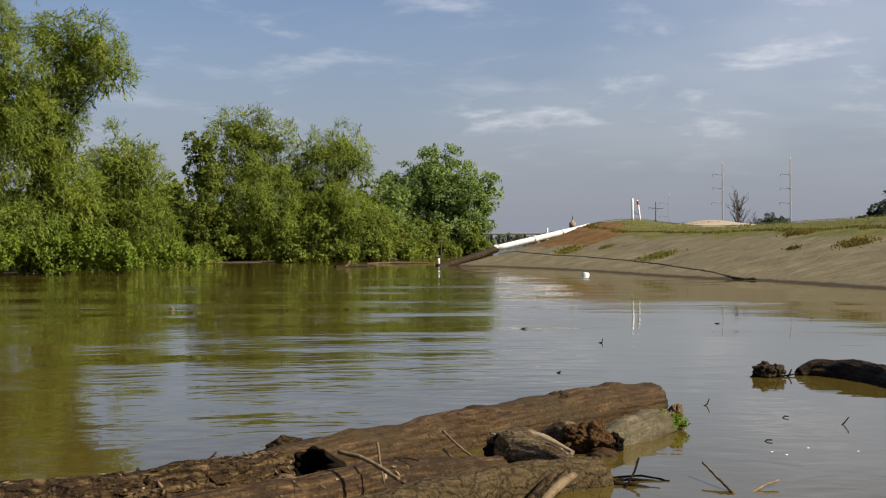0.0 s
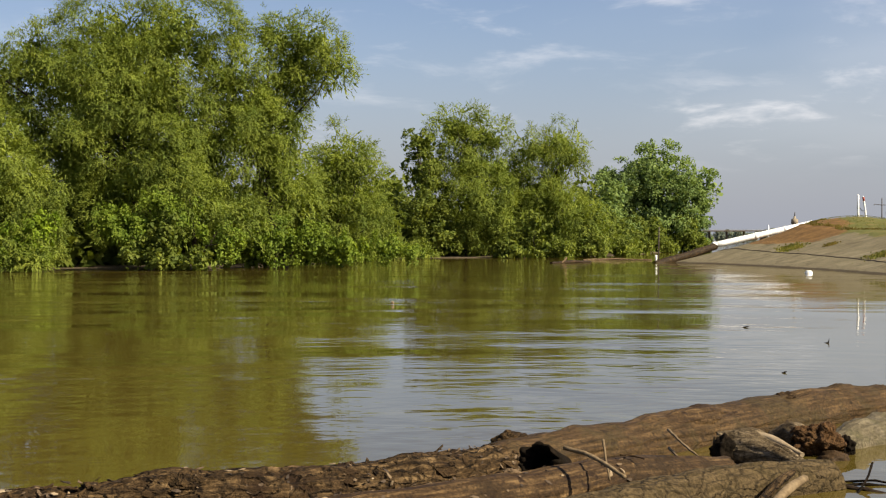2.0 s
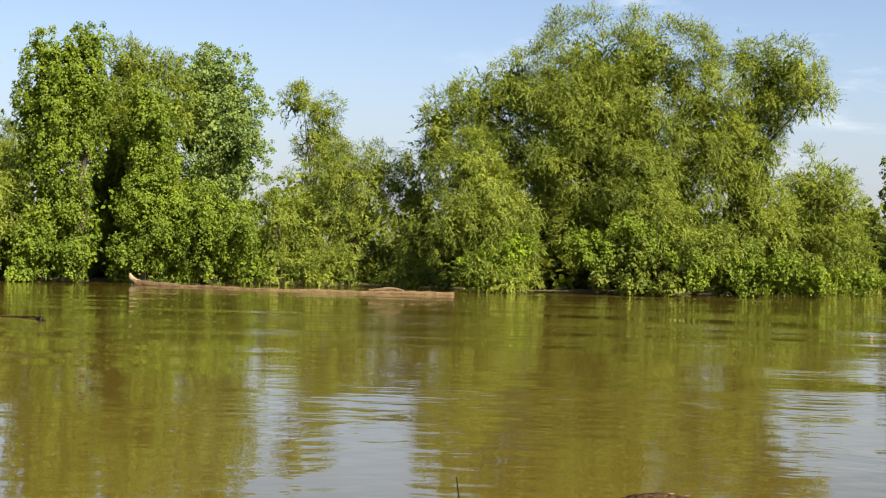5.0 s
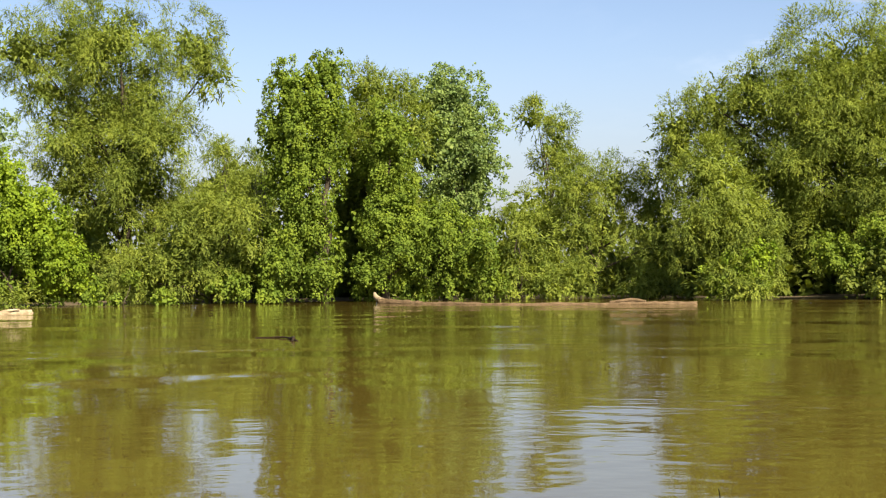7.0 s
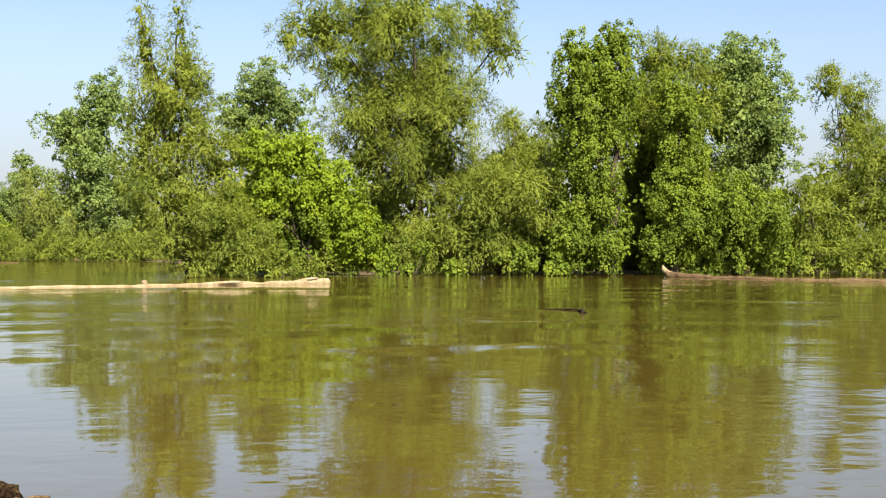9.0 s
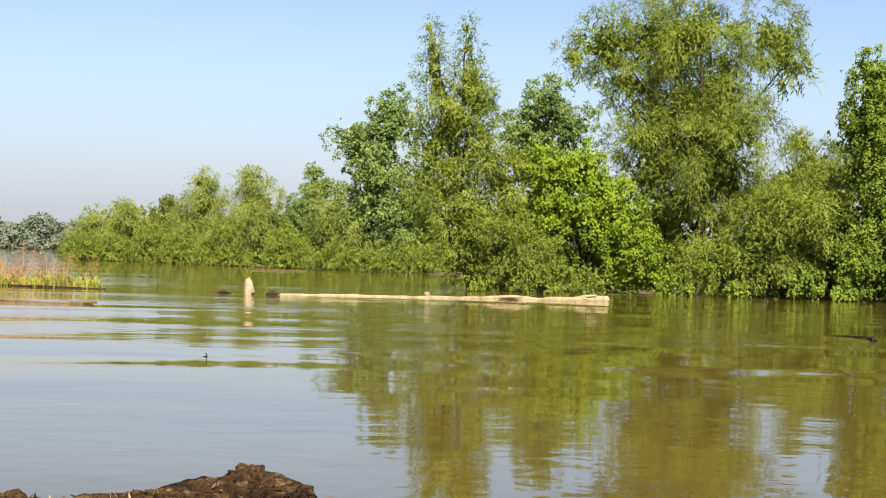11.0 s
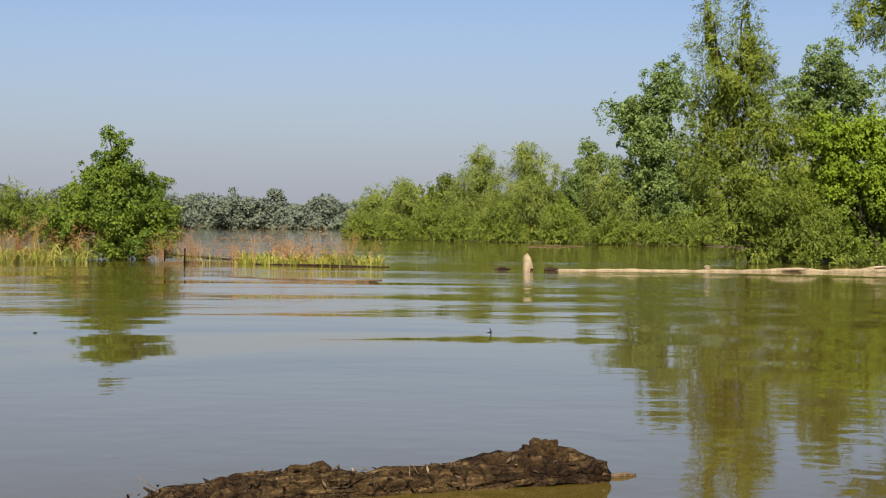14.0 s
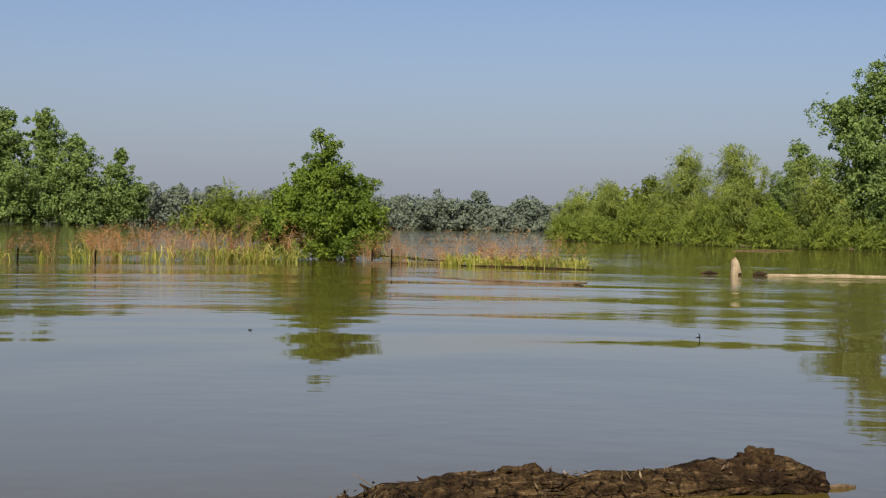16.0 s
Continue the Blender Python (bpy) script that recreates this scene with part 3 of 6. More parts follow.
def tree(kind, x, y, lobes, label, seed, grain=1.0, fill=0.41, trunk=0.16, name="", lean=0.0, group="trees along the flooded bank"):
    """A tree whose crown faces the river. Lobes: metres across (to the right as seen from the river), height, radius."""
    rng = np.random.default_rng(seed)
    mat, plain, category = KINDS[kind]
    away = Vector((x, y, 0)).normalized()
    across = Vector((away.y, -away.x, 0))
    base = thing(name or plain, pose(x, y, 0), label, category, group)
    full = []
    for a, z, r in lobes:
        r *= 1.12
        back = rng.uniform(-0.35, 0.5) * r
        c = across * a + away * back
        full.append((c.x, c.y, z, r, 1.0))
        if len(full) > 1 and r > 0.5 * grain and kind != "far":  # foliage between neighbouring boughs
            near = min(full[:-1], key=lambda q: (q[0] - c.x) ** 2 + (q[1] - c.y) ** 2 + (q[2] - z) ** 2)
            full.append(((near[0] + c.x) / 2, (near[1] + c.y) / 2, (near[2] + z) / 2, min(r, near[3]) * 0.8, 0))
        if r > 1.0 and kind != "far":  # the far half of the crown
            c = across * (a + rng.uniform(-0.5, 0.5) * r) + away * (back + r * 0.9)
            full.append((c.x, c.y, z - 0.15 * r, r * 0.8, 2.2))
    size = tuple(s * grain for s in LEAF[kind])
    v, f = leaf_cloud(rng, full, size, kind, fill)
    mesh_object("crown", v, f, mat, base)
    # trunk and limbs reach into the lobes
    top = max(lobes, key=lambda q: q[1])
    limbs = []
    heart = away * min(0.7 * max(q[2] for q in lobes), 2.5)
    stem = bend((heart.x, heart.y, -0.4), (across * top[0] * 0.8).to_tuple()[:2] + (top[1] * 0.9,), 8, 0, max(0.10, 0.03 * top[1]) + lean, seed)
    limbs.append(tube(stem, [trunk * (1 - 0.85 * i / 8) for i in range(9)], 7, 0.12, 2.0, seed))
    for i, (a, z, r) in enumerate(lobes):
        if z > 1.2 and (len(lobes) < 7 or i % 2 == 0):
            k = min(7, max(1, int(7 * 0.66 * z / max(top[1], 1))))
            end = across * a + Vector((0, 0, z)) + away * rng.uniform(-0.3, 0.6) * r
            limbs.append(tube(bend(stem[k], end, 4, 0.3, 0.15 + 0.08 * r, seed + i), [trunk * 0.5 * (1 - 0.21 * j) for j in range(5)], 4, 0.1, 2.0, seed + i))
    v, f = joined(limbs)
    mesh_object("trunk", v, f, BARK, base, "greyish brown bark", True)
    return base
# ---- the setting ----
def disc(name, radius, z, mat, rings, sides=96):
    verts, faces = [(0, 0, z)], []
    for r in rings:
        verts += [(r * radius * math.cos(2 * math.pi * j / sides), r * radius * math.sin(2 * math.pi * j / sides), z) for j in range(sides)]
    for j in range(sides):
        faces.append((0, 1 + j, 1 + (j + 1) % sides))
    for i in range(len(rings) - 1):
        for j in range(sides):
            k = (j + 1) % sides
            faces.append((1 + i * sides + j, 1 + (i + 1) * sides + j, 1 + (i + 1) * sides + k, 1 + i * sides + k))
    return mesh_object(name, verts, faces, mat)


tagged(disc("ground", 4500, -1.6, MUD, (0.02, 0.1, 0.4, 1.0)), "muddy river bed that runs to the horizon", "ground", kind="structure")
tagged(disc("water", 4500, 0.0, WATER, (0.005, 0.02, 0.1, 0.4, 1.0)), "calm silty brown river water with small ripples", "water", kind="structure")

# The levee's foot meets the water along this line; it rounds the end of the levee and runs on out of sight.
FOOT = [(30.0, -60.0), (22.0, -10.0), (19.0, 15.0), (17.2, 32.0), (15.7, 43.0), (14.65, 49.1), (13.8, 54.2), (12.4, 60.6), (10.4, 66.5),
        (7.8, 79.4), (4.4, 90.5), (1.4, 98.0), (1.2, 103.0), (4.0, 112.0), (12.0, 124.0), (30.0, 138.0), (70.0, 155.0), (150.0, 170.0)]


def smooth_line(pts, step):
    """A line rounded through its points, resampled by length."""
    pts = [Vector((*p, 0)) for p in pts]
    out = []
    for i in range(len(pts) - 1):
        p0, p1, p2, p3 = pts[max(i - 1, 0)], pts[i], pts[i + 1], pts[min(i + 2, len(pts) - 1)]
        n = max(int((p2 - p1).length / step), 1)
        for k in range(n):
            t = k / n
            out.append(0.5 * ((2 * p1) + (p2 - p0) * t + (2 * p0 - 5 * p1 + 4 * p2 - p3) * t**2 + (3 * p1 - p0 - 3 * p2 + p3) * t**3))
    return out + [pts[-1]]


FOOT_LINE = smooth_line(FOOT, 0.8)
FOOT_XY = np.array([p.to_tuple()[:2] for p in FOOT_LINE])
FOOT_WAY = np.gradient(FOOT_XY, axis=0)


def inland(x, y):
    """Distance from the levee's foot, to the land side."""
    d = FOOT_XY - (x, y)
    i = int((d**2).sum(1).argmin())
    side = FOOT_WAY[i][0] * (y - FOOT_XY[i][1]) - FOOT_WAY[i][1] * (x - FOOT_XY[i][0])
    return math.hypot(*d[i]) * (1 if side < 0 else -1)


def slope(u, crest):
    """Height of the levee at a distance from its foot."""
    if u < 8:
        return u * 0.25
    if u < 12.5:
        return 2.0 + (u - 8) / 4.5 * (crest - 2.0)
    if u < 18:
        return crest
    return max(crest - (u - 18) * 0.2, 1.5)


def levee_height(x, y, u=None):
    u = inland(x, y) if u is None else u
    mound = 0.78 * math.exp(-((x - 12.0) ** 2 / 18 + (y - 104.5) ** 2 / 45)) * min(max(u / 8, 0), 1)
    ramp_up = 0.74 * math.exp(-((x - 20.4) ** 2 / 22 + (y - 116) ** 2 / 60))
    crest = 2.78 - 0.36 * min(max((y - 72) / 20, 0), 1)
    return slope(u, crest) + mound + ramp_up + 0.05 * noise.noise(Vector((x * 0.35, y * 0.35, 2))) * min(max(u, 0), 3) / 3


def grass_edge(x, y):
    return 9.0 + 0.8 * noise.noise(Vector((x * 0.3, y * 0.3, 3)))


def levee():
    xs = np.concatenate([np.arange(-6, 40, 0.6), np.arange(40, 90, 5.0), [120, 200, 400, 900, 2500, 4400]])
    ys = np.concatenate([[-60, -40, -20, 0, 20, 35], np.arange(40, 130, 0.6), [135, 145, 160, 180, 220, 300, 500, 900, 2000, 4000]])
    verts, faces, index, told = [], [], {}, {"inland": [], "run": [], "soil": [], "gravel": []}
    for i, x in enumerate(xs):
        for j, y in enumerate(ys):
            d = inland(x, y)
            if d > -4:
                index[i, j] = len(verts)
                verts.append((x, y, levee_height(x, y, d)))
                told["inland"].append(d)
                told["run"].append(0.8 * int(((FOOT_XY - (x, y)) ** 2).sum(1).argmin()) if d > 0.5 else y)
                told["soil"].append(max(0.0, 1.5 - (x - 8.5) ** 2 / 40 - (y - 102) ** 2 / 90) * min(max((d - 4.2) / 1.5, 0), 1) * (1.0 if x < 10.4 else max(0, 1 - (x - 10.4) / 3.0)))
                told["gravel"].append(1.0 if (x - 20) ** 2 / 20 + (y - 116) ** 2 / 70 < 1 else max(0, 1 - abs(d - 16.6) / 2.2))
    for i in range(len(xs) - 1):
        for j in range(len(ys) - 1):
            q = ((i, j), (i + 1, j), (i + 1, j + 1), (i, j + 1))
            if all(k in index for k in q):
                faces.append(tuple(index[k] for k in q))
    ob = mesh_object("levee", verts, faces, LEVEE, smooth=True)
    for name, values in told.items():
        ob.data.attributes.new(name, "FLOAT", "POINT").data.foreach_set("value", np.asarray(values, np.float32))
    tagged(ob, "weathered concrete levee slope with a grassy crown and land behind", "levee", kind="structure")


levee()

# Low mud bank under the flooded wood on the other side
BANK = [(2, 172), (-6, 122), (-20, 112), (-21, 97), (-22, 77), (-30, 70), (-36, 72), (-47, 66), (-53, 56), (-58, 50), (-62, 44),
        (-70, 52), (-118, 72), (-142, 63), (-178, 58)]
bank_line = smooth_line(BANK, 3.0)
verts, faces = [], []
for i, p in enumerate(bank_line):
    out = Vector((p.x, p.y, 0)).normalized()
    for u, z in ((-0.5, -0.4), (1.0, -0.08), (3.0, 0.02), (8, 0.12), (40, 0.15), (300, 0.2)):
        q = p + out * u
        verts.append((q.x, q.y, z + (0.05 * noise.noise(q * 0.7) if u > 0 else 0)))
for i in range(len(bank_line) - 1):
    for j in range(5):
        faces.append((i * 6 + j, i * 6 + j + 1, i * 6 + j + 7, i * 6 + j + 6))
tagged(mesh_object("river_bank", verts, faces, MUD, smooth=True), "low muddy bank under the flooded trees", "ground", kind="structure")

# The muddy shore under the camera, which dips into the water before the log jam
verts, faces = [], []
for i in range(33):
    for j in range(25):
        x, y = -8 + i * 0.5, -9 + j * 0.6
        out = math.hypot(x, y + 3.0)
        verts.append((x, y, 0.42 - 0.09 * out + 0.03 * noise.noise(Vector((x, y, 0.0)))))
for i in range(32):
    for j in range(24):
        faces.append((i * 25 + j, (i + 1) * 25 + j, (i + 1) * 25 + j + 1, i * 25 + j + 1))
tagged(mesh_object("near_bank", verts, faces, MUD, smooth=True), "low muddy shore at the river's edge", "ground", kind="structure")
# ---- trees ----
# these two far trees take lighter poplar leaves in place of haze
tree("poplar", 0.4, 168.0, [(-1.2, 8.8, 3.61), (-4.2, 6.5, 3.35), (2.7, 7.4, 2.71), (0.7, 3.7, 3.61), (-1.8, 5.9, 3.35), (-5.8, 3.4, 2.58), (4.4, 5.8, 1.29), (2.5, 2.5, 2.45), (-3.2, 2.4, 2.71), (3.8, 3.3, 1.42), (-1.3, 0.8, 1.42), (2.6, 1.1, 1.42), (-6.3, 8.5, 1.16)],
     "dense round-headed green tree on the far bank", 11, 1.7)
tree("poplar", -5.5, 151.5, [(0.0, 6.1, 1.74), (-0.6, 3.2, 2.32), (1.5, 2.0, 1.86), (-1.7, 2.1, 1.74)],
     "green tree at the edge of the flooded wood", 12, 1.58)
# darker leaf kind imitates the shade on this climber-wrapped column
tree("broad", -18.1, 118.3, [(-1.4, 9.4, 1.1), (-0.5, 7.3, 1.92), (-0.9, 4.3, 2.02), (0.0, 1.8, 2.11), (-1.8, 1.6, 1.19)],
     "tree wrapped in climbers, its shade put into darker green leaves", 13, 1.15)
tree("willow", -15.7, 120.7, [(-0.9, 10.7, 1.96), (1.4, 9.9, 1.77), (-0.2, 7.6, 2.42), (2.3, 7.1, 2.1), (0.7, 4.3, 2.8), (-0.2, 1.8, 1.96), (2.8, 3.0, 2.1)],
     "tall willow with a rounded yellow-green crown", 14, 1.15)
tree("willow", -9.2, 123.3, [(0.8, 9.3, 1.89), (-1.1, 8.9, 1.52), (1.9, 8.1, 1.23), (0.0, 6.0, 2.18), (1.8, 3.7, 1.99), (-1.4, 3.7, 2.13), (0.5, 1.8, 1.89)],
     "willow with a feathery crown over the water", 15, 1.15)
tree("willow", -11.5, 125.9, [(-0.9, 6.4, 1.45), (-0.2, 2.5, 1.94), (5.3, 1.5, 1.45), (-2.2, 1.6, 1.7)],
     "low willow scrub between taller trees", 16, 1.32)
tree("broad", -25.0, 134.3, [(0.5, 5.8, 1.36), (-0.0, 3.2, 1.88), (-1.6, 1.7, 1.78)],
     "green tree set back behind the willows", 17, 1.42)
tree("willow", -26.8, 77.4, [(-9.0, 10.6, 1.19), (-10.6, 9.4, 1.25), (-6.9, 11.6, 1.25), (-2.7, 12.2, 2.75), (0.9, 12.7, 2.57), (-5.8, 10.5, 2.5), (-8.6, 8.9, 2.07), (-10.7, 7.5, 1.57), (-3.2, 8.2, 3.13), (0.1, 9.2, 2.66), (3.4, 10.4, 1.82), (4.2, 7.6, 1.94), (2.2, 5.3, 2.35), (-1.3, 5.0, 2.97), (-4.7, 6.5, 2.35), (-7.4, 6.4, 1.7), (1.2, 7.2, 1.9), (-2.4, 10.3, 2.2)],
     "huge spreading willow with drooping yellow-green foliage", 18, 1.00, trunk=0.4)
tree("broad", -33.5, 82.5, [(-2.6, 3.2, 1.9), (0.0, 4.4, 2.1), (2.4, 3.4, 2.0), (4.6, 3.0, 1.9), (-0.4, 1.8, 1.9)],
     "dark leafy undergrowth tree behind the great willow", 181, 1.40)
tree("willow", -21.5, 80.4, [(-0.1, 12.9, 1.34), (2.5, 12.6, 1.34), (3.4, 11.3, 1.08), (1.1, 11.1, 1.4), (-0.5, 9.6, 1.27), (1.7, 9.8, 0.7), (-0.8, 7.7, 1.46), (-0.0, 5.8, 1.66), (0.9, 3.9, 1.59), (0.8, 8.4, 1.08), (1.7, 11.2, 1.15), (0.4, 7.1, 1.15), (-1.3, 8.9, 1.15)],
     "willow limb rising above its neighbours", 19, 1.00, trunk=0.22)
tree("willow", -32.4, 70.3, [(-1.0, 6.8, 1.42), (-0.3, 5.2, 1.83), (0.3, 3.1, 1.83), (-1.5, 4.1, 1.54), (1.2, 1.7, 1.33)],
     "willow with a pointed top at the water edge", 20, 1.00)
tree("willow", -18.7, 85.5, [(-0.2, 6.2, 1.74), (1.3, 5.6, 1.27), (-1.7, 4.6, 2.01), (0.3, 3.4, 1.88), (-3.2, 2.6, 2.01), (2.0, 2.4, 1.21)],
     "spreading willow with light green foliage", 21, 1.00)
tree("vine", -24.7, 73.0, [(0.2, 2.6, 1.0), (-3.2, 2.4, 0.9), (-0.8, 3.5, 0.8), (-2.1, 1.7, 1.0), (-1.0, 1.1, 0.82), (2.6, 1.3, 0.88)],
     "vines and leafy scrub hanging to the water", 22, 1.00)
tree("bright", -31.3, 69.2, [(0.6, 1.0, 0.93), (-1.3, 0.9, 0.75), (1.0, 2.2, 0.87), (-0.1, 1.6, 0.75)],
     "bright vines trailing over a waterside willow", 23, 1.00)
tree("willow", -23.9, 74.5, [(-0.9, 2.6, 1.08), (0.6, 3.3, 1.2), (2.1, 2.6, 1.14), (-0.6, 4.2, 1.2)],
     "drooping willow boughs over the vines", 24, 1.00)
tree("vine", -20.0, 78.5, [(-0.9, 1.4, 1.24), (1.2, 1.3, 1.05), (3.1, 1.1, 0.93), (5.1, 1.0, 0.81), (6.6, 0.8, 0.62)],
     "low leafy scrub along the waterline", 25, 1.00)
tree("willow", -49.9, 82.2, [(-1.2, 11.5, 1.1), (0.4, 10.9, 0.88), (-0.4, 9.3, 1.18), (0.5, 7.9, 1.1)],
     "slender willow with a forked leafy top", 26, 1.00)
tree("willow", -42.6, 74.1, [(-1.1, 6.2, 1.7), (1.2, 6.4, 1.37), (-2.8, 4.6, 1.7), (-0.2, 3.8, 1.9), (3.3, 5.0, 1.57), (4.3, 2.8, 1.44)],
     "rounded willow scrub on the bank", 27, 1.00)
tree("willow", -43.7, 68.4, [(-0.3, 3.5, 1.49), (-1.0, 1.7, 1.24), (3.1, 1.0, 0.93), (1.2, 1.7, 1.12)],
     "low willow bush by the floating timber", 28, 1.00)
tree("vine", -50.0, 59.0, [(-1.7, 11.1, 1.3), (0.3, 12.1, 1.1), (-1.6, 8.7, 1.5), (0.4, 9.7, 1.5), (-1.5, 6.1, 1.4), (0.2, 7.6, 1.3), (-1.2, 3.4, 1.8), (-2.0, 1.5, 1.3), (0.0, 1.4, 1.2), (-0.5, 10.4, 1.3), (-0.9, 7.4, 1.5), (-0.7, 4.9, 1.5), (-2.5, 9.3, 0.85), (-2.6, 3.4, 0.9)],
     "tall tree smothered in bright green vines", 29, 1.00, trunk=0.3)
tree("vine", -48.1, 61.8, [(0.0, 9.5, 1.0), (0.3, 8.3, 1.3), (0.2, 6.4, 1.35), (-0.2, 4.2, 1.3), (0.9, 2.6, 1.4), (-0.7, 1.3, 1.1), (-0.1, 7.4, 1.1), (1.5, 3.9, 1.2), (0.4, 5.3, 1.2)],
     "vine-clad tree with dense dark green leaves", 30, 1.00, trunk=0.25)
tree("willow", -50.6, 64.4, [(-0.9, 11.7, 1.2), (0.9, 11.6, 1.1), (0.0, 9.9, 1.5), (0.3, 8.0, 1.6), (1.8, 9.6, 1.2), (-1.6, 9.4, 1.3)],
     "pale feathery willow top behind the vines", 291, 1.00, 0.5)
tree("broad", -52.0, 65.2, [(0.0, 7.6, 1.8), (-1.2, 5.2, 1.9), (1.0, 5.0, 1.9), (0.0, 2.8, 2.0)],
     "dark leafy tree filling the gap behind the vines", 292, 1.30)
tree("poplar", -49.3, 69.8, [(0.1, 11.8, 1.76), (-1.4, 11.5, 1.31), (1.3, 9.7, 1.63), (-0.5, 8.6, 2.22), (1.1, 6.6, 2.03), (-0.7, 5.6, 1.63), (-0.9, 10.2, 1.44), (1.7, 7.9, 1.18)],
     "grey-green cottonwood with an upright crown", 31, 1.00, trunk=0.25)
tree("vine", -46.0, 64.5, [(-0.6, 3.5, 1.76), (1.2, 2.8, 1.51), (-1.5, 1.4, 1.27), (0.3, 1.1, 1.21), (2.3, 0.8, 0.85)],
     "leafy vine scrub at the water edge", 32, 1.00)
tree("willow", -64.3, 67.8, [(0.5, 7.6, 1.5), (-1.2, 9.2, 0.86), (1.4, 5.5, 1.79), (-1.1, 7.3, 1.29), (-2.3, 5.7, 1.64), (-0.2, 5.7, 1.64)],
     "small tree set back in the wood", 33, 1.00)
tree("willow", -54.4, 55.0, [(1.1, 4.3, 1.6), (-0.9, 3.5, 1.6), (-1.7, 1.9, 1.6), (2.2, 2.7, 1.36), (-4.0, 1.3, 1.3), (0.6, 1.3, 1.24)],
     "low spreading willow with drooping twigs", 34, 1.00)
tree("willow", -61.8, 56.1, [(-5.6, 14.1, 1.66), (-3.2, 14.3, 2.23), (-0.3, 14.5, 2.36), (3.4, 14.3, 1.6), (4.4, 12.9, 1.09), (0.6, 11.4, 2.62), (-1.9, 9.8, 2.17), (1.9, 9.2, 2.23), (0.2, 7.1, 2.55), (-1.3, 4.7, 2.23), (2.6, 5.2, 1.6), (-7.3, 13.0, 0.89), (-4.5, 11.7, 1.28), (-3.7, 8.5, 1.47), (-2.7, 6.8, 1.6)],
     "tall open-crowned willow with ragged light green foliage", 35, 1.00, trunk=0.4)
tree("bright", -58.9, 46.4, [(-2.7, 6.3, 1.2), (-0.8, 6.3, 1.3), (-2.0, 4.9, 1.4), (0.6, 4.8, 1.3), (1.6, 3.5, 1.2), (-0.6, 4.1, 1.2), (0.5, 3.0, 1.0), (2.4, 2.2, 1.1), (1.5, 1.6, 0.9), (3.0, 1.0, 0.7), (-2.9, 3.6, 0.9)],
     "bright green vine mound covering a low tree", 36, 1.00)
tree("vine", -59.6, 47.2, [(-1.4, 2.4, 1.3), (0.2, 2.3, 1.4), (-0.6, 1.0, 0.9), (1.4, 0.6, 0.8), (-2.2, 1.0, 0.9), (3.2, 0.9, 0.8)],
     "shaded vine scrub under the bright mound", 361, 1.00)
tree("willow", -58.9, 61.0, [(0.0, 8.7, 0.42), (0.15, 7.7, 0.6), (1.5, 6.7, 0.8), (2.6, 6.3, 0.7), (-0.6, 6.2, 0.9), (0.8, 5.2, 1.2)],
     "slim young willow standing back in the wood", 362, 1.00)
tree("willow", -61.7, 41.0, [(-2.6, 13.1, 0.37), (-2.4, 12.1, 0.57), (-2.3, 11.0, 0.74), (-2.0, 9.9, 0.85), (-0.7, 13.1, 0.37), (-0.6, 12.0, 0.57), (-0.4, 10.9, 0.76), (-0.3, 9.9, 0.96), (-1.3, 8.8, 1.3), (0.0, 9.1, 0.85), (0.1, 7.0, 1.41), (-2.0, 7.4, 1.08), (-2.6, 5.3, 1.3), (-0.5, 4.1, 1.7), (1.2, 5.6, 1.19), (0.0, 1.8, 1.75), (2.1, 1.7, 1.53), (3.6, 1.0, 0.96)],
     "thin-topped willow with twigs trailing in the water", 37, 1.00, trunk=0.25)
tree("poplar", -85.8, 63.2, [(-0.2, 13.0, 1.79), (-2.0, 10.8, 1.79), (1.8, 11.4, 1.79), (-0.4, 9.0, 2.24)],
     "grey-green tree standing behind the willows", 38, 1.11)
tree("poplar", -131.8, 76.0, [(1.1, 16.0, 2.68), (-0.3, 11.9, 3.5), (-3.6, 13.3, 2.22), (-1.1, 6.8, 3.5), (2.8, 7.4, 2.92), (-3.6, 3.7, 2.8), (1.1, 2.6, 2.57)],
     "tall grey-green tree at the end of the wood", 39, 1.58, trunk=0.35)
tree("pale", -179.3, 60.8, [(-0.8, 3.2, 1.65), (1.2, 5.2, 1.4), (1.0, 2.7, 2.23), (0.3, 1.2, 1.65)],
     "small willow at the far end of the bank", 40, 1.20)
tree("pale", -172.3, 63.3, [(-0.3, 6.3, 1.21), (0.0, 4.3, 2.01), (-1.1, 2.2, 2.17), (1.7, 2.2, 2.01)],
     "pointed willow on the distant bank", 41, 1.20)
tree("broad", -168.7, 67.1, [(0.3, 7.2, 1.04), (0.0, 5.2, 1.74), (-0.2, 2.5, 2.16)],
     "darker green tree on the distant bank", 42, 1.30)
tree("pale", -155.9, 66.9, [(-0.1, 9.3, 1.27), (-0.4, 7.2, 2.22), (-1.4, 4.8, 2.75), (0.3, 2.5, 2.82), (-2.6, 2.0, 2.01)],
     "tall rounded willow on the distant bank", 43, 1.20)
tree("pale", -148.6, 68.9, [(-0.1, 9.5, 1.22), (0.3, 7.5, 2.22), (-1.0, 4.9, 2.72), (1.2, 2.7, 2.86)],
     "tall willow with a pointed top on the distant bank", 44, 1.20)
tree("poplar", -147.1, 75.9, [(-0.1, 10.7, 0.95), (0.3, 9.1, 1.59), (-0.8, 7.0, 1.78), (-1.8, 5.0, 1.97)],
     "pale green young cottonwood on the distant bank", 45, 1.20)
tree("vine", -137.1, 68.8, [(-0.6, 2.5, 1.82), (1.1, 1.5, 1.47), (-1.5, 1.2, 1.29)],
     "dark vine mound at the waterline", 46, 1.60)
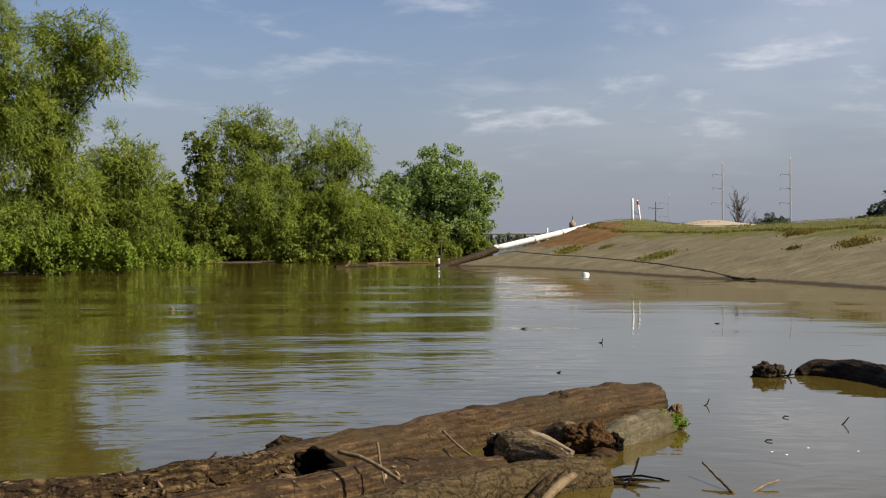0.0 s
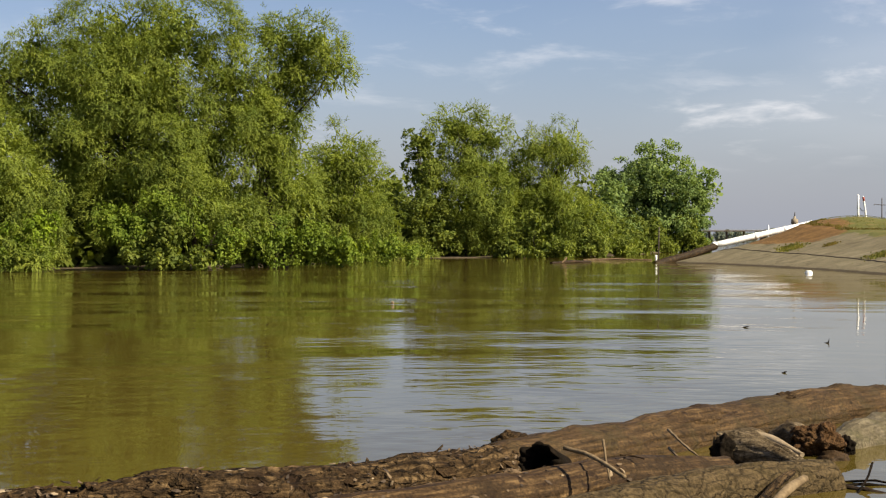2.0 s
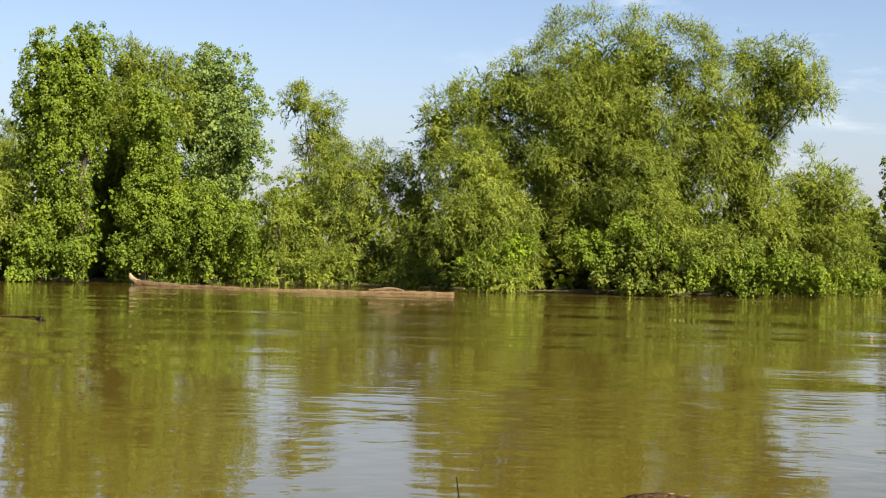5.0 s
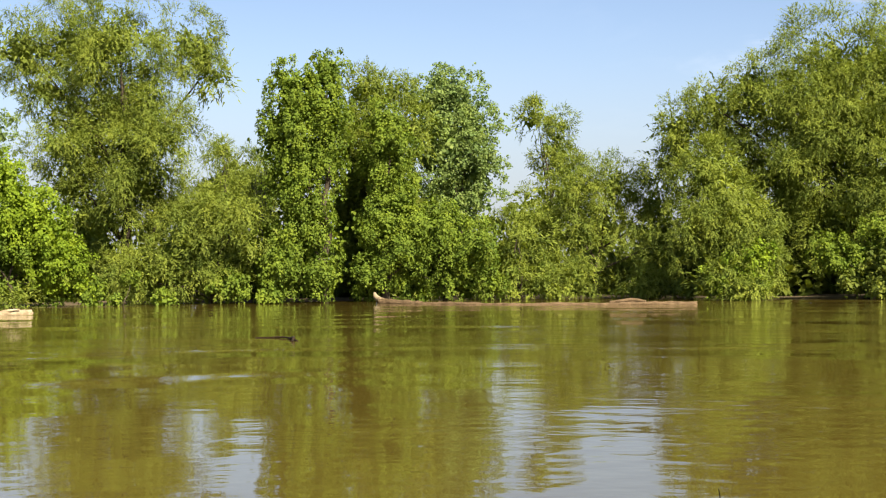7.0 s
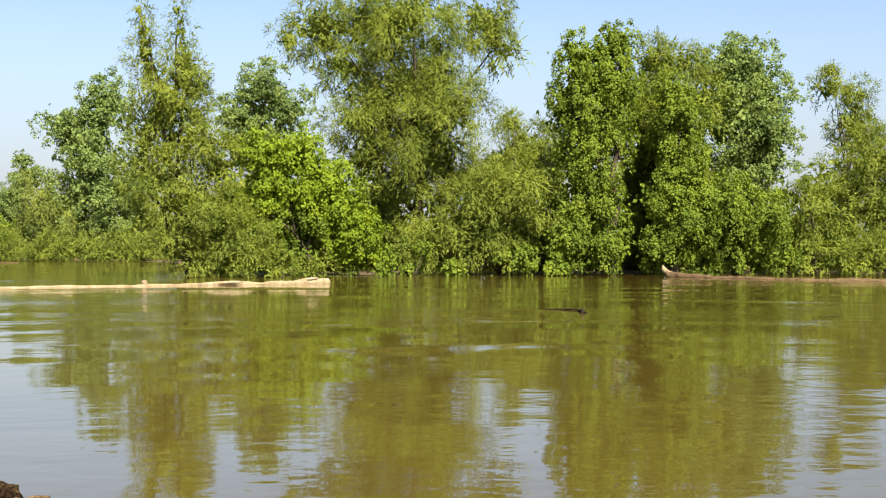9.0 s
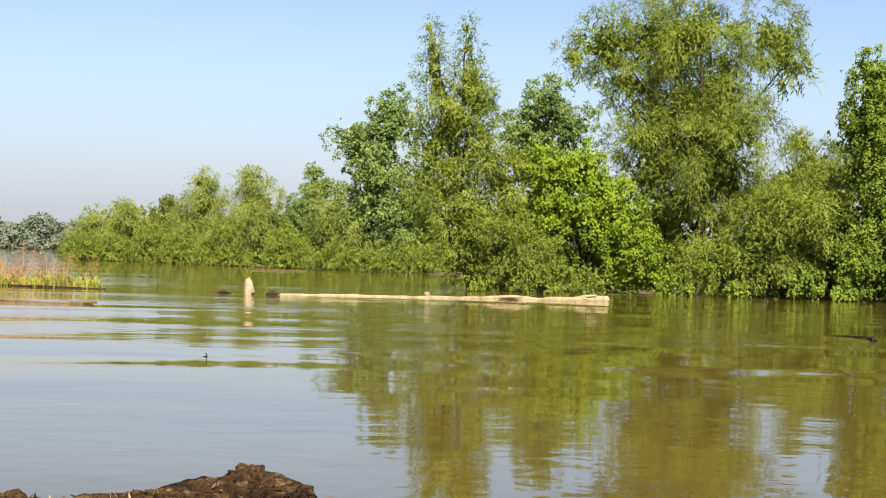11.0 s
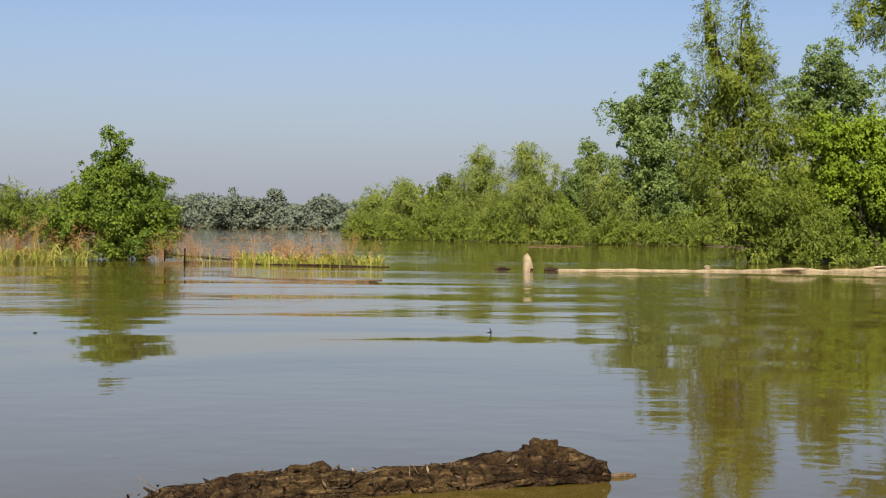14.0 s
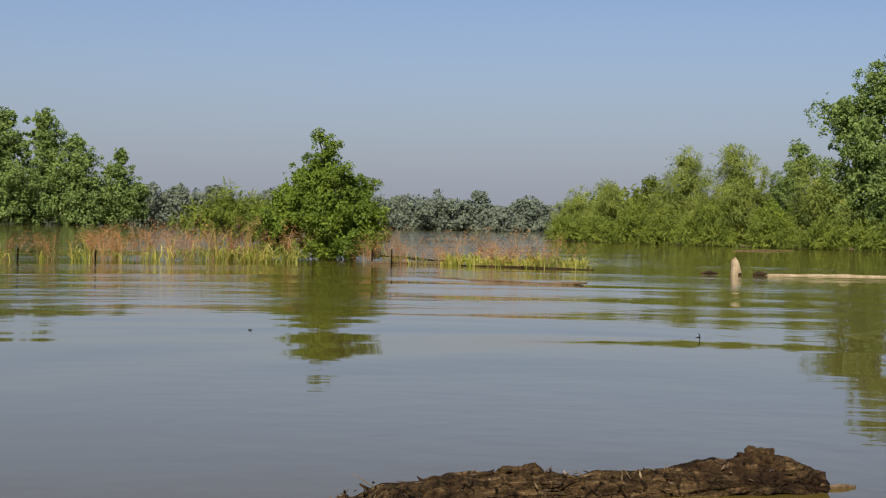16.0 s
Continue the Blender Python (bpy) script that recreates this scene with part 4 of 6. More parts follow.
tree("pale", -133.7, 71.9, [(-0.6, 5.9, 2.39), (1.5, 3.9, 2.66), (-0.3, 2.1, 2.52)],
     "willow beside the end of the wood", 47, 1.20)
tree("shrub", -68.0, 11.5, [(-0.74, 5.8, 0.24), (-0.21, 5.4, 0.24), (-0.42, 4.9, 0.54), (-0.53, 4.2, 0.84), (0.42, 3.7, 0.84), (-1.48, 3.5, 0.9), (-0.95, 4.4, 0.48), (1.06, 3.0, 0.9), (-0.53, 2.9, 1.17), (-2.01, 2.5, 0.96), (1.48, 2.0, 0.96), (-0.95, 1.8, 1.44), (0.53, 1.8, 1.2), (-2.54, 1.6, 0.9), (-3.18, 1.7, 0.48), (-0.11, 0.8, 1.38), (1.7, 1.0, 0.75), (-2.97, 0.7, 0.75), (-2.01, 0.3, 0.63), (-0.64, 0.3, 0.57), (0.74, 0.3, 0.57), (1.91, 0.3, 0.42)],
     "leafy green bush rising from the flooded reeds", 48, 0.82, fill=0.5)
tree("willow", -105.6, 10.4, [(-0.2, 2.9, 1.06), (1.4, 2.5, 0.97), (-1.4, 2.2, 0.97), (-3.4, 1.7, 0.73), (-0.4, 1.5, 0.97), (1.2, 1.2, 0.97), (-2.0, 1.2, 0.81)],
     "small flooded willow behind the reeds", 49, 1.11)
# far-shore group: lighter poplar leaf colour stands in for the haze on it
tree("poplar", -383.0, -11.8, [(-7.9, 26.7, 2.7), (-8.5, 20.7, 5.56), (-6.3, 12.3, 7.37), (-8.3, 4.6, 6.28), (2.3, 26.5, 2.51), (3.1, 21.1, 4.84), (3.9, 14.0, 5.93), (3.3, 6.2, 6.65), (-2.8, 3.2, 4.49)],
     "tall conical tree on the far shore", 50, 3.50)
tree("poplar", -376.6, 0.6, [(-2.6, 20.3, 2.29), (-1.6, 15.7, 4.42), (-0.9, 10.5, 5.82), (-2.9, 5.3, 5.82), (3.2, 7.8, 4.42), (1.9, 3.1, 4.23)],
     "pointed green tree on the far shore", 51, 3.50)
tree("poplar", -377.8, 9.5, [(-0.6, 17.7, 1.77), (-0.3, 13.6, 3.18), (0.5, 8.6, 4.25), (-0.1, 4.1, 4.43), (3.7, 8.7, 1.95), (4.0, 4.2, 2.48)],
     "slim pointed tree on the far shore", 52, 3.50)
tree("poplar", -382.6, -29.4, [(3.6, 25.5, 4.49), (-3.0, 25.9, 4.49), (2.4, 16.3, 7.91), (-2.9, 13.4, 7.91), (1.2, 6.5, 8.81), (3.9, 3.5, 5.21)],
     "tall conical tree on the far shore", 53, 3.50)
# ---- undergrowth of the flooded wood ----
def spaced(line, step):
    """Points of a line at even steps."""
    out, run = [line[0]], 0.0
    for a, b in zip(line, line[1:]):
        run += (b - a).length
        if run >= step:
            out.append(b); run = 0.0
    return out


WOOD_EDGE = smooth_line([(-7, 126), (-20, 114), (-22, 98), (-24, 80), (-31, 71), (-37, 75), (-47, 69), (-54, 59), (-60, 51), (-65, 46), (-80, 62), (-118, 76), (-142, 68), (-176, 62)], 0.5)
rng = np.random.default_rng(77)
lobes = []
for p in spaced(WOOD_EDGE, 3.2):
    out = Vector((p.x, p.y, 0)).normalized()
    far = p.length / 80
    for back, top in ((5.5, 2.3), (9, 3.7), (14, 5.4), (19, 6.9)):
        q = p + out * (back + rng.uniform(-1.5, 1.5)) + Vector((rng.uniform(-1, 1), rng.uniform(-1, 1), 0))
        h = top * rng.uniform(0.65, 1.0)
        r = rng.uniform(1.7, 2.3)
        lobes.append((q.x, q.y, h - r * 0.5, r, 1.0))
        lobes.append((q.x, q.y, max(h - r * 1.9, 0.5), r * 1.15, 1.4))
v, f = leaf_cloud(rng, lobes, (0.60, 0.40), "broad", 0.10)
tagged(mesh_object("undergrowth", v, f, BROAD), "dense leafy undergrowth filling the flooded wood", "undergrowth", kind="stuff")

# bushes that hang over the waterline
EDGE = [p for p in smooth_line([(-12, 117), (-20, 111), (-21, 97), (-22, 78), (-29.5, 68.5), (-36, 71.5), (-46, 65.5), (-52.5, 56), (-57, 48), (-57.5, 41)], 0.4)]
for i, p in enumerate(spaced(EDGE, 7.0)):
    rnd = random.Random(500 + i)
    kind = rnd.choice(("vine", "broad", "willow") if p.y > 64 else ("vine", "vine", "willow", "willow", "willow"))
    high = rnd.uniform(0.5, 1.25)
    low = [(rnd.uniform(-2.2, 2.2), rnd.uniform(0.1, 0.8) * high, rnd.uniform(0.4, 0.85) * high) for _ in range(5)] + [(rnd.uniform(-0.8, 0.8), rnd.uniform(0.8, 2.2) * high, rnd.uniform(0.5, 0.9) * high)]
    tree(kind, p.x, p.y, low, {"vine": "low mound of green vines hanging to the water", "broad": "low dark green bush at the waterline", "willow": "low willow bush with twigs in the water"}[kind],
         600 + i, max(1.35, p.length / 65), 0.6, 0.05, {"vine": "vine_bush", "broad": "leafy_bush", "willow": "willow_bush"}[kind], group="bushes along the waterline")

for i, p in enumerate(spaced(smooth_line([(-119, 71), (-142, 62.5), (-160, 60), (-177, 57)], 0.5), 7.5) + spaced(smooth_line([(-10, 118), (-6, 123), (-5, 140), (-1, 160), (4, 166)], 0.5), 6.0)):
    rnd = random.Random(560 + i)
    low = [(rnd.uniform(-2.4, 2.4), rnd.uniform(0.3, 1.2), rnd.uniform(0.8, 1.4)) for _ in range(4)] + [(0, rnd.uniform(1.2, 3.0), rnd.uniform(0.9, 1.5))]
    kind = "willow" if p.x < -100 else "broad"
    tree(kind, p.x, p.y, low, "low willow bush on the far bank" if kind == "willow" else "low dark green bush on the far bank", 660 + i, 1.4, 0.45, 0.05, "willow_bush" if kind == "willow" else "leafy_bush", group="bushes along the waterline")

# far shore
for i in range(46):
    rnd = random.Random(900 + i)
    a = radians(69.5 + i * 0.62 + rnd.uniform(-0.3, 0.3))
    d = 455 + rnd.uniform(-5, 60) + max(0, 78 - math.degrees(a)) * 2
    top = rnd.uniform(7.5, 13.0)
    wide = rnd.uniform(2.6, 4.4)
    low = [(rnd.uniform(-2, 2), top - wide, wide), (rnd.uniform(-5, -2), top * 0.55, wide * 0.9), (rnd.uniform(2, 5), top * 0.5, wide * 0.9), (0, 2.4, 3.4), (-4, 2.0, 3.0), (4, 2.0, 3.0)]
    # these leaves carry the haze of distance in their colour
    tree("far", -math.sin(a) * d, math.cos(a) * d, low, "distant-shore tree with haze painted into its leaf colour", 950 + i, 1.2, 0.6, 0.3, group="trees on the distant shore")
# ---- driftwood ----
def along(pts, radii, step=0.12):
    """A rounded path through points and radii, resampled finely."""
    pts = [Vector(p) for p in pts]
    path, rs = [], []
    for i in range(len(pts) - 1):
        p0, p1, p2, p3 = pts[max(i - 1, 0)], pts[i], pts[i + 1], pts[min(i + 2, len(pts) - 1)]
        n = max(int((p2 - p1).length / step), 1)
        for k in range(n):
            t = k / n
            path.append(0.5 * ((2 * p1) + (p2 - p0) * t + (2 * p0 - 5 * p1 + 4 * p2 - p3) * t**2 + (3 * p1 - p0 - 3 * p2 + p3) * t**3))
            u = t * t * (3 - 2 * t)
            rs.append(radii[i] + (radii[i + 1] - radii[i]) * u)
    return path + [pts[-1]], rs + [radii[-1]]


def timber(name, pts, radii, mat, parent=None, label="", seed=0, step=0.05, sides=64, lumps=0.10, bark=0.0, fibre=0.03, plates=9.0, ends=(0.5, 0.5)):
    """A weathered log: lumpy, with long fibres and cracked bark plates in its surface; its ends are broken off.
    Its map gives the grain: metres along it and metres round it."""
    rnd = random.Random(seed)
    off = Vector((rnd.uniform(-50, 50), rnd.uniform(-50, 50), rnd.uniform(-50, 50)))
    path, rs = along(pts, radii, step)
    n, verts, uvs = len(path), [], []
    run = 0.0
    for i, p in enumerate(path):
        d = (path[min(i + 1, n - 1)] - path[max(i - 1, 0)]).normalized()
        run += (p - path[i - 1]).length if i else 0.0
        up = Vector((0, 0, 1)) if abs(d.z) < 0.8 else Vector((0, 1, 0))
        side = d.cross(up).normalized(); top = side.cross(d).normalized()
        for j in range(sides):
            t = 2 * math.pi * j / sides - math.pi / 2  # the seam runs along the underside
            out = side * math.cos(t) + top * math.sin(t)
            r = rs[i]
            q = p + out * r
            c, s = math.cos(t), math.sin(t)
            k = 1 + lumps * (noise.noise(q * 1.6 + off) + 0.6 * noise.noise(q * 4.3 + off))
            if fibre:
                k += fibre * noise.noise(Vector((c * 7, s * 7, run * 1.1)) + off) + 0.5 * fibre * noise.noise(Vector((c * 17, s * 17, run * 2.2)) + off)
            if bark:
                w = 0.35 * noise.noise(q * 5.0 + off)
                strip = abs(noise.noise(Vector((c * plates * r * 1.5 + w, s * plates * r * 1.5 + w, run * plates * 0.16)) + off))
                flake = noise.noise(Vector((c * plates * r * 2.6, s * plates * r * 2.6, run * plates * 0.7)) - off)
                k += bark * (0.35 - 1.5 * max(0.22 - strip, 0) + 0.35 * flake) * (0.5 + 0.9 * abs(noise.noise(q * 2.3 - off)))
            verts.append(p + out * r * k)
            uvs.append((run, (t + math.pi / 2) * max(r, 0.05)))
    for i, sgn in ((0, -1), (n - 1, 1)):
        for j in range(sides):
            v = verts[i * sides + j]
            d = (path[1] - path[0]).normalized() if i == 0 else (path[-1] - path[-2]).normalized()
            verts[i * sides + j] = v + d * sgn * rs[i] * ends[0 if i == 0 else 1] * noise.noise(v * 9 + off)
    faces = []
    for i in range(n - 1):
        for j in range(sides):
            k = (j + 1) % sides
            faces.append((i * sides + j, i * sides + k, (i + 1) * sides + k, (i + 1) * sides + j))
    rings = []
    for i, sgn in ((0, -1), (n - 1, 1)):  # rough end faces, a little hollow
        last = [i * sides + j for j in range(sides)]
        for shrink, sink in ((0.86, 0.06), (0.55, 0.14), (0.2, 0.10)):
            base = len(verts)
            d = (path[1] - path[0]).normalized() if i == 0 else (path[-1] - path[-2]).normalized()
            for j in range(sides):
                v = path[i] + (verts[i * sides + j] - path[i]) * shrink
                v = v - d * sgn * rs[i] * (sink + 0.25 * noise.noise(v * 14 + off))
                verts.append(v); uvs.append((uvs[i * sides + j][0] + (1 - shrink) * rs[i] * 0.3 * sgn, uvs[i * sides + j][1]))
            ring = [base + j for j in range(sides)]
            for j in range(sides):
                k = (j + 1) % sides
                q = (last[j], last[k], ring[k], ring[j])
                faces.append(q if sgn > 0 else q[::-1])
            last = ring
        faces.append(tuple(last) if sgn > 0 else tuple(last[::-1]))
    ob = mesh_object(name, verts, faces, mat, parent, label, True)
    me = ob.data
    uv = me.uv_layers.new(name="grain")
    idx = np.empty(len(me.loops), np.int32)
    me.loops.foreach_get("vertex_index", idx)
    uv.data.foreach_set("uv", np.asarray(uvs, np.float32)[idx].ravel())
    return ob


def lump(name, centre, size, mat, parent=None, label="", seed=0, rough=0.25, detail=5, turn=0.0):
    """A knotty lump of root wood or mud."""
    bm = bmesh.new()
    bmesh.ops.create_icosphere(bm, subdivisions=detail, radius=1.0)
    rnd = random.Random(seed)
    off = Vector((rnd.uniform(-50, 50), rnd.uniform(-50, 50), rnd.uniform(-50, 50)))
    m = Matrix.Translation(centre) @ Matrix.Rotation(radians(turn), 4, "Z") @ Matrix.Diagonal((*size, 1))
    for v in bm.verts:
        q = v.co.copy()
        k = 1 + rough * (noise.noise(q * 1.7 + off) + 0.55 * noise.noise(q * 4.1 + off) - 0.35 * abs(noise.noise(q * 8.3 + off)))
        v.co = m @ (q * k)
    me = bpy.data.meshes.new(name)
    bm.to_mesh(me); bm.free()
    me.materials.append(mat)
    me.polygons.foreach_set("use_smooth", np.ones(len(me.polygons), bool))
    ob = new(name, me)
    if parent:
        ob.parent = parent
    return tagged(ob, label) if label else ob


def stick(name, pts, r0, r1, mat, parent=None, label="", category="", seed=0):
    path, rs = along(pts, [r0 + (r1 - r0) * i / (len(pts) - 1) for i in range(len(pts))], 0.04)
    rnd = random.Random(seed)
    path = [p + Vector((rnd.uniform(-1, 1), rnd.uniform(-1, 1), rnd.uniform(-1, 1))) * r0 * 0.22 for p in path]
    v, f = tube(path, rs, 8, 0.25, 18.0, seed)
    ob = mesh_object(name, v, f, mat, parent, label if parent else "", True)
    return ob if parent else tagged(ob, label, category or "twig", "driftwood")


# the long log across the foreground, with its broken branch stub
main_log = thing("drift_log", pose(0, 0, 0), "long wet brown drift log, bark partly peeled, lying half-sunk", "log", "driftwood")
timber("trunk", [(-2.9, 8.93, 0.05), (-2.3, 9.22, 0.03), (-1.5, 10.1, 0.03), (-0.95, 10.95, 0.06), (-0.5, 11.7, 0.04), (0.3, 13.0, 0.03), (1.2, 14.2, 0.05), (2.05, 15.15, 0.04)],
       [0.20, 0.20, 0.21, 0.24, 0.23, 0.24, 0.245, 0.225], LOG_WOOD, main_log, "", 31, 0.035, 96, 0.13, 0.06, 0.07, 12.0, (0.4, 0.25))
timber("barky_end", [(-4.42, 7.87, 0.06), (-4.0, 8.2, 0.07), (-3.5, 8.55, 0.08), (-2.95, 8.88, 0.10), (-2.4, 9.18, 0.07), (-1.9, 9.62, 0.06), (-1.5, 10.06, 0.05), (-1.1, 10.62, 0.05), (-0.85, 11.0, 0.02)], [0.15, 0.16, 0.17, 0.20, 0.19, 0.20, 0.215, 0.20, 0.1], LOG_BARK, main_log, "dark flaking bark", 32,
       0.03, 80, 0.16, 0.34, 0.08, 15.0, (0.5, 0.3))
timber("bare_butt", [(-4.55, 7.78, 0.19), (-4.40, 7.90, 0.15), (-4.15, 8.07, 0.08)], [0.10, 0.11, 0.10], PALE_WOOD, main_log, "pale bare broken butt", 33, 0.02, 48, 0.25, 0.0, 0.12, 9, (0.9, 0.3))
timber("peeled_patch", [(-4.05, 8.22, 0.18), (-3.8, 8.4, 0.205), (-3.5, 8.58, 0.19)], [0.03, 0.055, 0.03], PALE_WOOD, main_log, "strip of pale wood where the bark is gone", 34, 0.02, 32, 0.2, 0.0, 0.1)
timber("peeled_patch", [(-1.45, 10.02, 0.17), (-1.3, 10.26, 0.19), (-1.15, 10.5, 0.18)], [0.02, 0.035, 0.02], LOG_TAN, main_log, "strip of pale wood where the bark is gone", 35, 0.02, 32, 0.2, 0.0, 0.1)
timber("peeled_patch", [(-0.7, 11.25, 0.21), (-0.55, 11.5, 0.225), (-0.42, 11.72, 0.2)], [0.015, 0.03, 0.015], LOG_TAN, main_log, "strip of pale wood where the bark is gone", 36, 0.02, 32, 0.2, 0.0, 0.1)
lump("knot", (-2.86, 8.88, 0.22), (0.15, 0.12, 0.11), LOG_BARK, main_log, "raised bark knot", 37, 0.3, 5, 35)
lump("knot", (-1.12, 10.86, 0.22), (0.16, 0.11, 0.10), LOG_BARK, main_log, "raised bark knot", 38, 0.35, 5, 40)
timber("bark_patch", [(1.35, 14.33, 0.14), (1.6, 14.62, 0.155), (1.95, 15.0, 0.13)], [0.09, 0.14, 0.10], LOG_WOOD, main_log, "rough patch of bark still on the wood", 311, 0.03, 56, 0.3, 0.3, 0.12, 14.0)
timber("bark_patch", [(-0.1, 12.2, 0.18), (0.25, 12.75, 0.20), (0.6, 13.3, 0.17)], [0.06, 0.10, 0.07], LOG_SMOOTH, main_log, "rough patch of bark still on the wood", 312, 0.03, 48, 0.3, 0.3, 0.12, 14.0)
lump("knot", (1.05, 14.0, 0.22), (0.13, 0.12, 0.08), LOG_BARK, main_log, "raised bark knot", 39, 0.35, 4, 30)

# hollow stub: an open ragged tube, black inside and out
def hollow_stub(parent):
    n, verts, faces = 64, [], []
    axis0, axis1 = Vector((-0.78, 10.3, 0.14)), Vector((-0.86, 10.04, 0.25))
    d = (axis1 - axis0).normalized()
    side = d.cross(Vector((0, 0, 1))).normalized(); top = side.cross(d).normalized()
    for ring, (t, r) in enumerate(((0.0, 0.13), (0.5, 0.125), (1.0, 0.12), (1.0, 0.095), (0.3, 0.08))):
        for j in range(n):
            a = 2 * math.pi * j / n
            out = side * math.cos(a) * 1.15 + top * math.sin(a) * 0.9
            rag = 0.15 * noise.noise(Vector((math.cos(a) * 2.1, math.sin(a) * 2.1, 5))) + 0.045 * noise.noise(Vector((math.cos(a) * 7, math.sin(a) * 7, 9))) if ring in (2, 3) else 0
            p = axis0.lerp(axis1, t) + d * rag + out * r * (1 + 0.22 * noise.noise(Vector((math.cos(a) * 2.5, math.sin(a) * 2.5, ring * 0.4))))
            verts.append(p)
    for i in range(4):
        for j in range(n):
            k = (j + 1) % n
            faces.append((i * n + j, i * n + k, (i + 1) * n + k, (i + 1) * n + j))
    faces.append(tuple(4 * n + j for j in range(n)))
    return mesh_object("hollow_stub", verts, faces, BLACK_WOOD_AND_SHADE, parent, "black hollow branch stub", True)


hollow_stub(main_log)

smooth_log = thing("drift_log", pose(0, 0, 0), "smooth tan log with the bark worn off, lying in the mud", "log", "driftwood")
timber("trunk", [(-3.4, 7.9, -0.04), (-2.4, 8.42, 0.02), (-1.6, 8.97, 0.05), (-0.85, 9.72, 0.06), (-0.3, 10.4, 0.06), (0.4, 11.15, 0.0)], [0.14, 0.17, 0.175, 0.175, 0.165, 0.14], LOG_SMOOTH, smooth_log, "", 41,
       0.035, 80, 0.10, 0.0, 0.045, 9, (0.4, 0.4))
lump("knot", (-0.98, 9.62, 0.225), (0.06, 0.045, 0.03), LOG_TAN, smooth_log, "pale knot", 42, 0.3, 4, 40)

mud_log = thing("drift_log", pose(0, 0, 0), "log caked in cracked drying mud", "log", "driftwood")
timber("trunk", [(-1.1, 8.55, -0.05), (-0.5, 9.12, 0.02), (0.0, 9.72, 0.03), (0.5, 10.28, 0.04), (1.05, 10.78, 0.01)], [0.15, 0.17, 0.18, 0.175, 0.155], LOG_MUD, mud_log, "", 43, 0.03, 88, 0.12, 0.16, 0.02, 11.0, (0.4, 0.3))
timber("branch_stub", [(0.60, 9.72, 0.03), (0.74, 10.02, 0.10), (0.86, 10.25, 0.13)], [0.028, 0.032, 0.026], DRY_STICK, mud_log, "broken pale branch stub", 44, 0.02, 20, 0.15, 0.0, 0.1)
timber("branch_stub", [(0.52, 9.72, 0.03), (0.68, 10.12, 0.12), (0.82, 10.45, 0.15)], [0.03, 0.03, 0.02], LOG_BARK, mud_log, "broken dark branch stub", 45, 0.02, 20, 0.15, 0.0, 0.1)

root = thing("root_chunk", pose(0, 0, 0), "grey split root chunk wedged between the logs", "driftwood", "driftwood")
timber("root_wood", [(0.36, 11.75, 0.07), (0.6, 11.7, 0.09), (0.82, 11.45, 0.07), (0.98, 11.2, 0.02)], [0.14, 0.17, 0.12, 0.06], LOG_GREY, root, "", 46, 0.02, 56, 0.28, 0.12, 0.12, 10, (0.4, 0.7))
timber("splinter", [(0.5, 11.75, 0.20), (0.72, 11.62, 0.19), (0.95, 11.36, 0.12)], [0.03, 0.05, 0.02], PALE_WOOD, root, "pale splintered edge", 47, 0.02, 28, 0.3, 0.0, 0.2)
# a solid black lump imitates the shade inside the root's hollow face
lump("hollow", (0.40, 11.62, 0.10), (0.09, 0.09, 0.11), BLACK_WOOD_AND_SHADE, root, "black lump standing in for the shade of a hollow", 471, 0.4, 4)
ball = thing("root_ball", pose(0, 0, 0), "brown fibrous root ball on the log jam", "driftwood", "driftwood")
lump("root_mass", (1.15, 12.28, 0.08), (0.21, 0.18, 0.15), ROOT_FIBRE, ball, "", 48, 0.45, 6)
timber("root_stub", [(0.85, 12.5, 0.05), (0.98, 12.4, 0.12), (1.02, 12.25, 0.1)], [0.10, 0.11, 0.08], LOG_GREY, ball, "grey ringed stub", 49, 0.02, 40, 0.2, 0.12, 0.1)
lump("root_knob", (1.36, 12.3, 0.05), (0.08, 0.09, 0.09), BLACK_WOOD_AND_SHADE, ball, "", 50, 0.45, 5)
lump("wet_foot", (1.24, 12.02, -0.02), (0.13, 0.12, 0.08), LOG_SMOOTH, ball, "", 51, 0.2, 4)
low = thing("drift_log", pose(0, 0, 0), "grey-green waterlogged log end with a knob", "log", "driftwood")
timber("trunk", [(1.32, 12.62, -0.07), (1.6, 13.06, -0.04), (1.85, 13.5, -0.02), (2.06, 13.82, -0.02)], [0.16, 0.185, 0.18, 0.13], LOG_WASHED, low, "", 52, 0.025, 64, 0.3, 0.14, 0.16, 9.0)
# black lump painted in for the shaded opening at the log's end
lump("hollow", (1.36, 12.5, -0.01), (0.11, 0.08, 0.08), BLACK_WOOD_AND_SHADE, low, "black lump in place of the shaded hollow end", 521, 0.4, 4)
lump("knob", (2.09, 13.72, 0.11), (0.075, 0.075, 0.10), LOG_TAN, low, "pale round knob", 53, 0.3, 5)

bark_log = thing("drift_log", pose(0, 0, 0), "half-sunk dark log with rough ridged bark", "log", "driftwood")
timber("trunk", [(-7.68, 1.09, -0.18), (-8.29, 1.38, -0.11), (-8.86, 1.71, -0.05), (-9.12, 2.18, -0.04), (-9.25, 2.7, 0.01), (-9.29, 3.22, -0.03), (-9.3, 3.74, -0.02), (-9.3, 4.26, 0.03), (-9.29, 4.59, 0.03), (-9.25, 4.85, 0.0)],
       [0.20, 0.20, 0.19, 0.175, 0.17, 0.15, 0.145, 0.155, 0.15, 0.10], LOG_BARK, bark_log, "", 61, 0.018, 96, 0.34, 0.5, 0.16, 16.0, (0.5, 0.6))
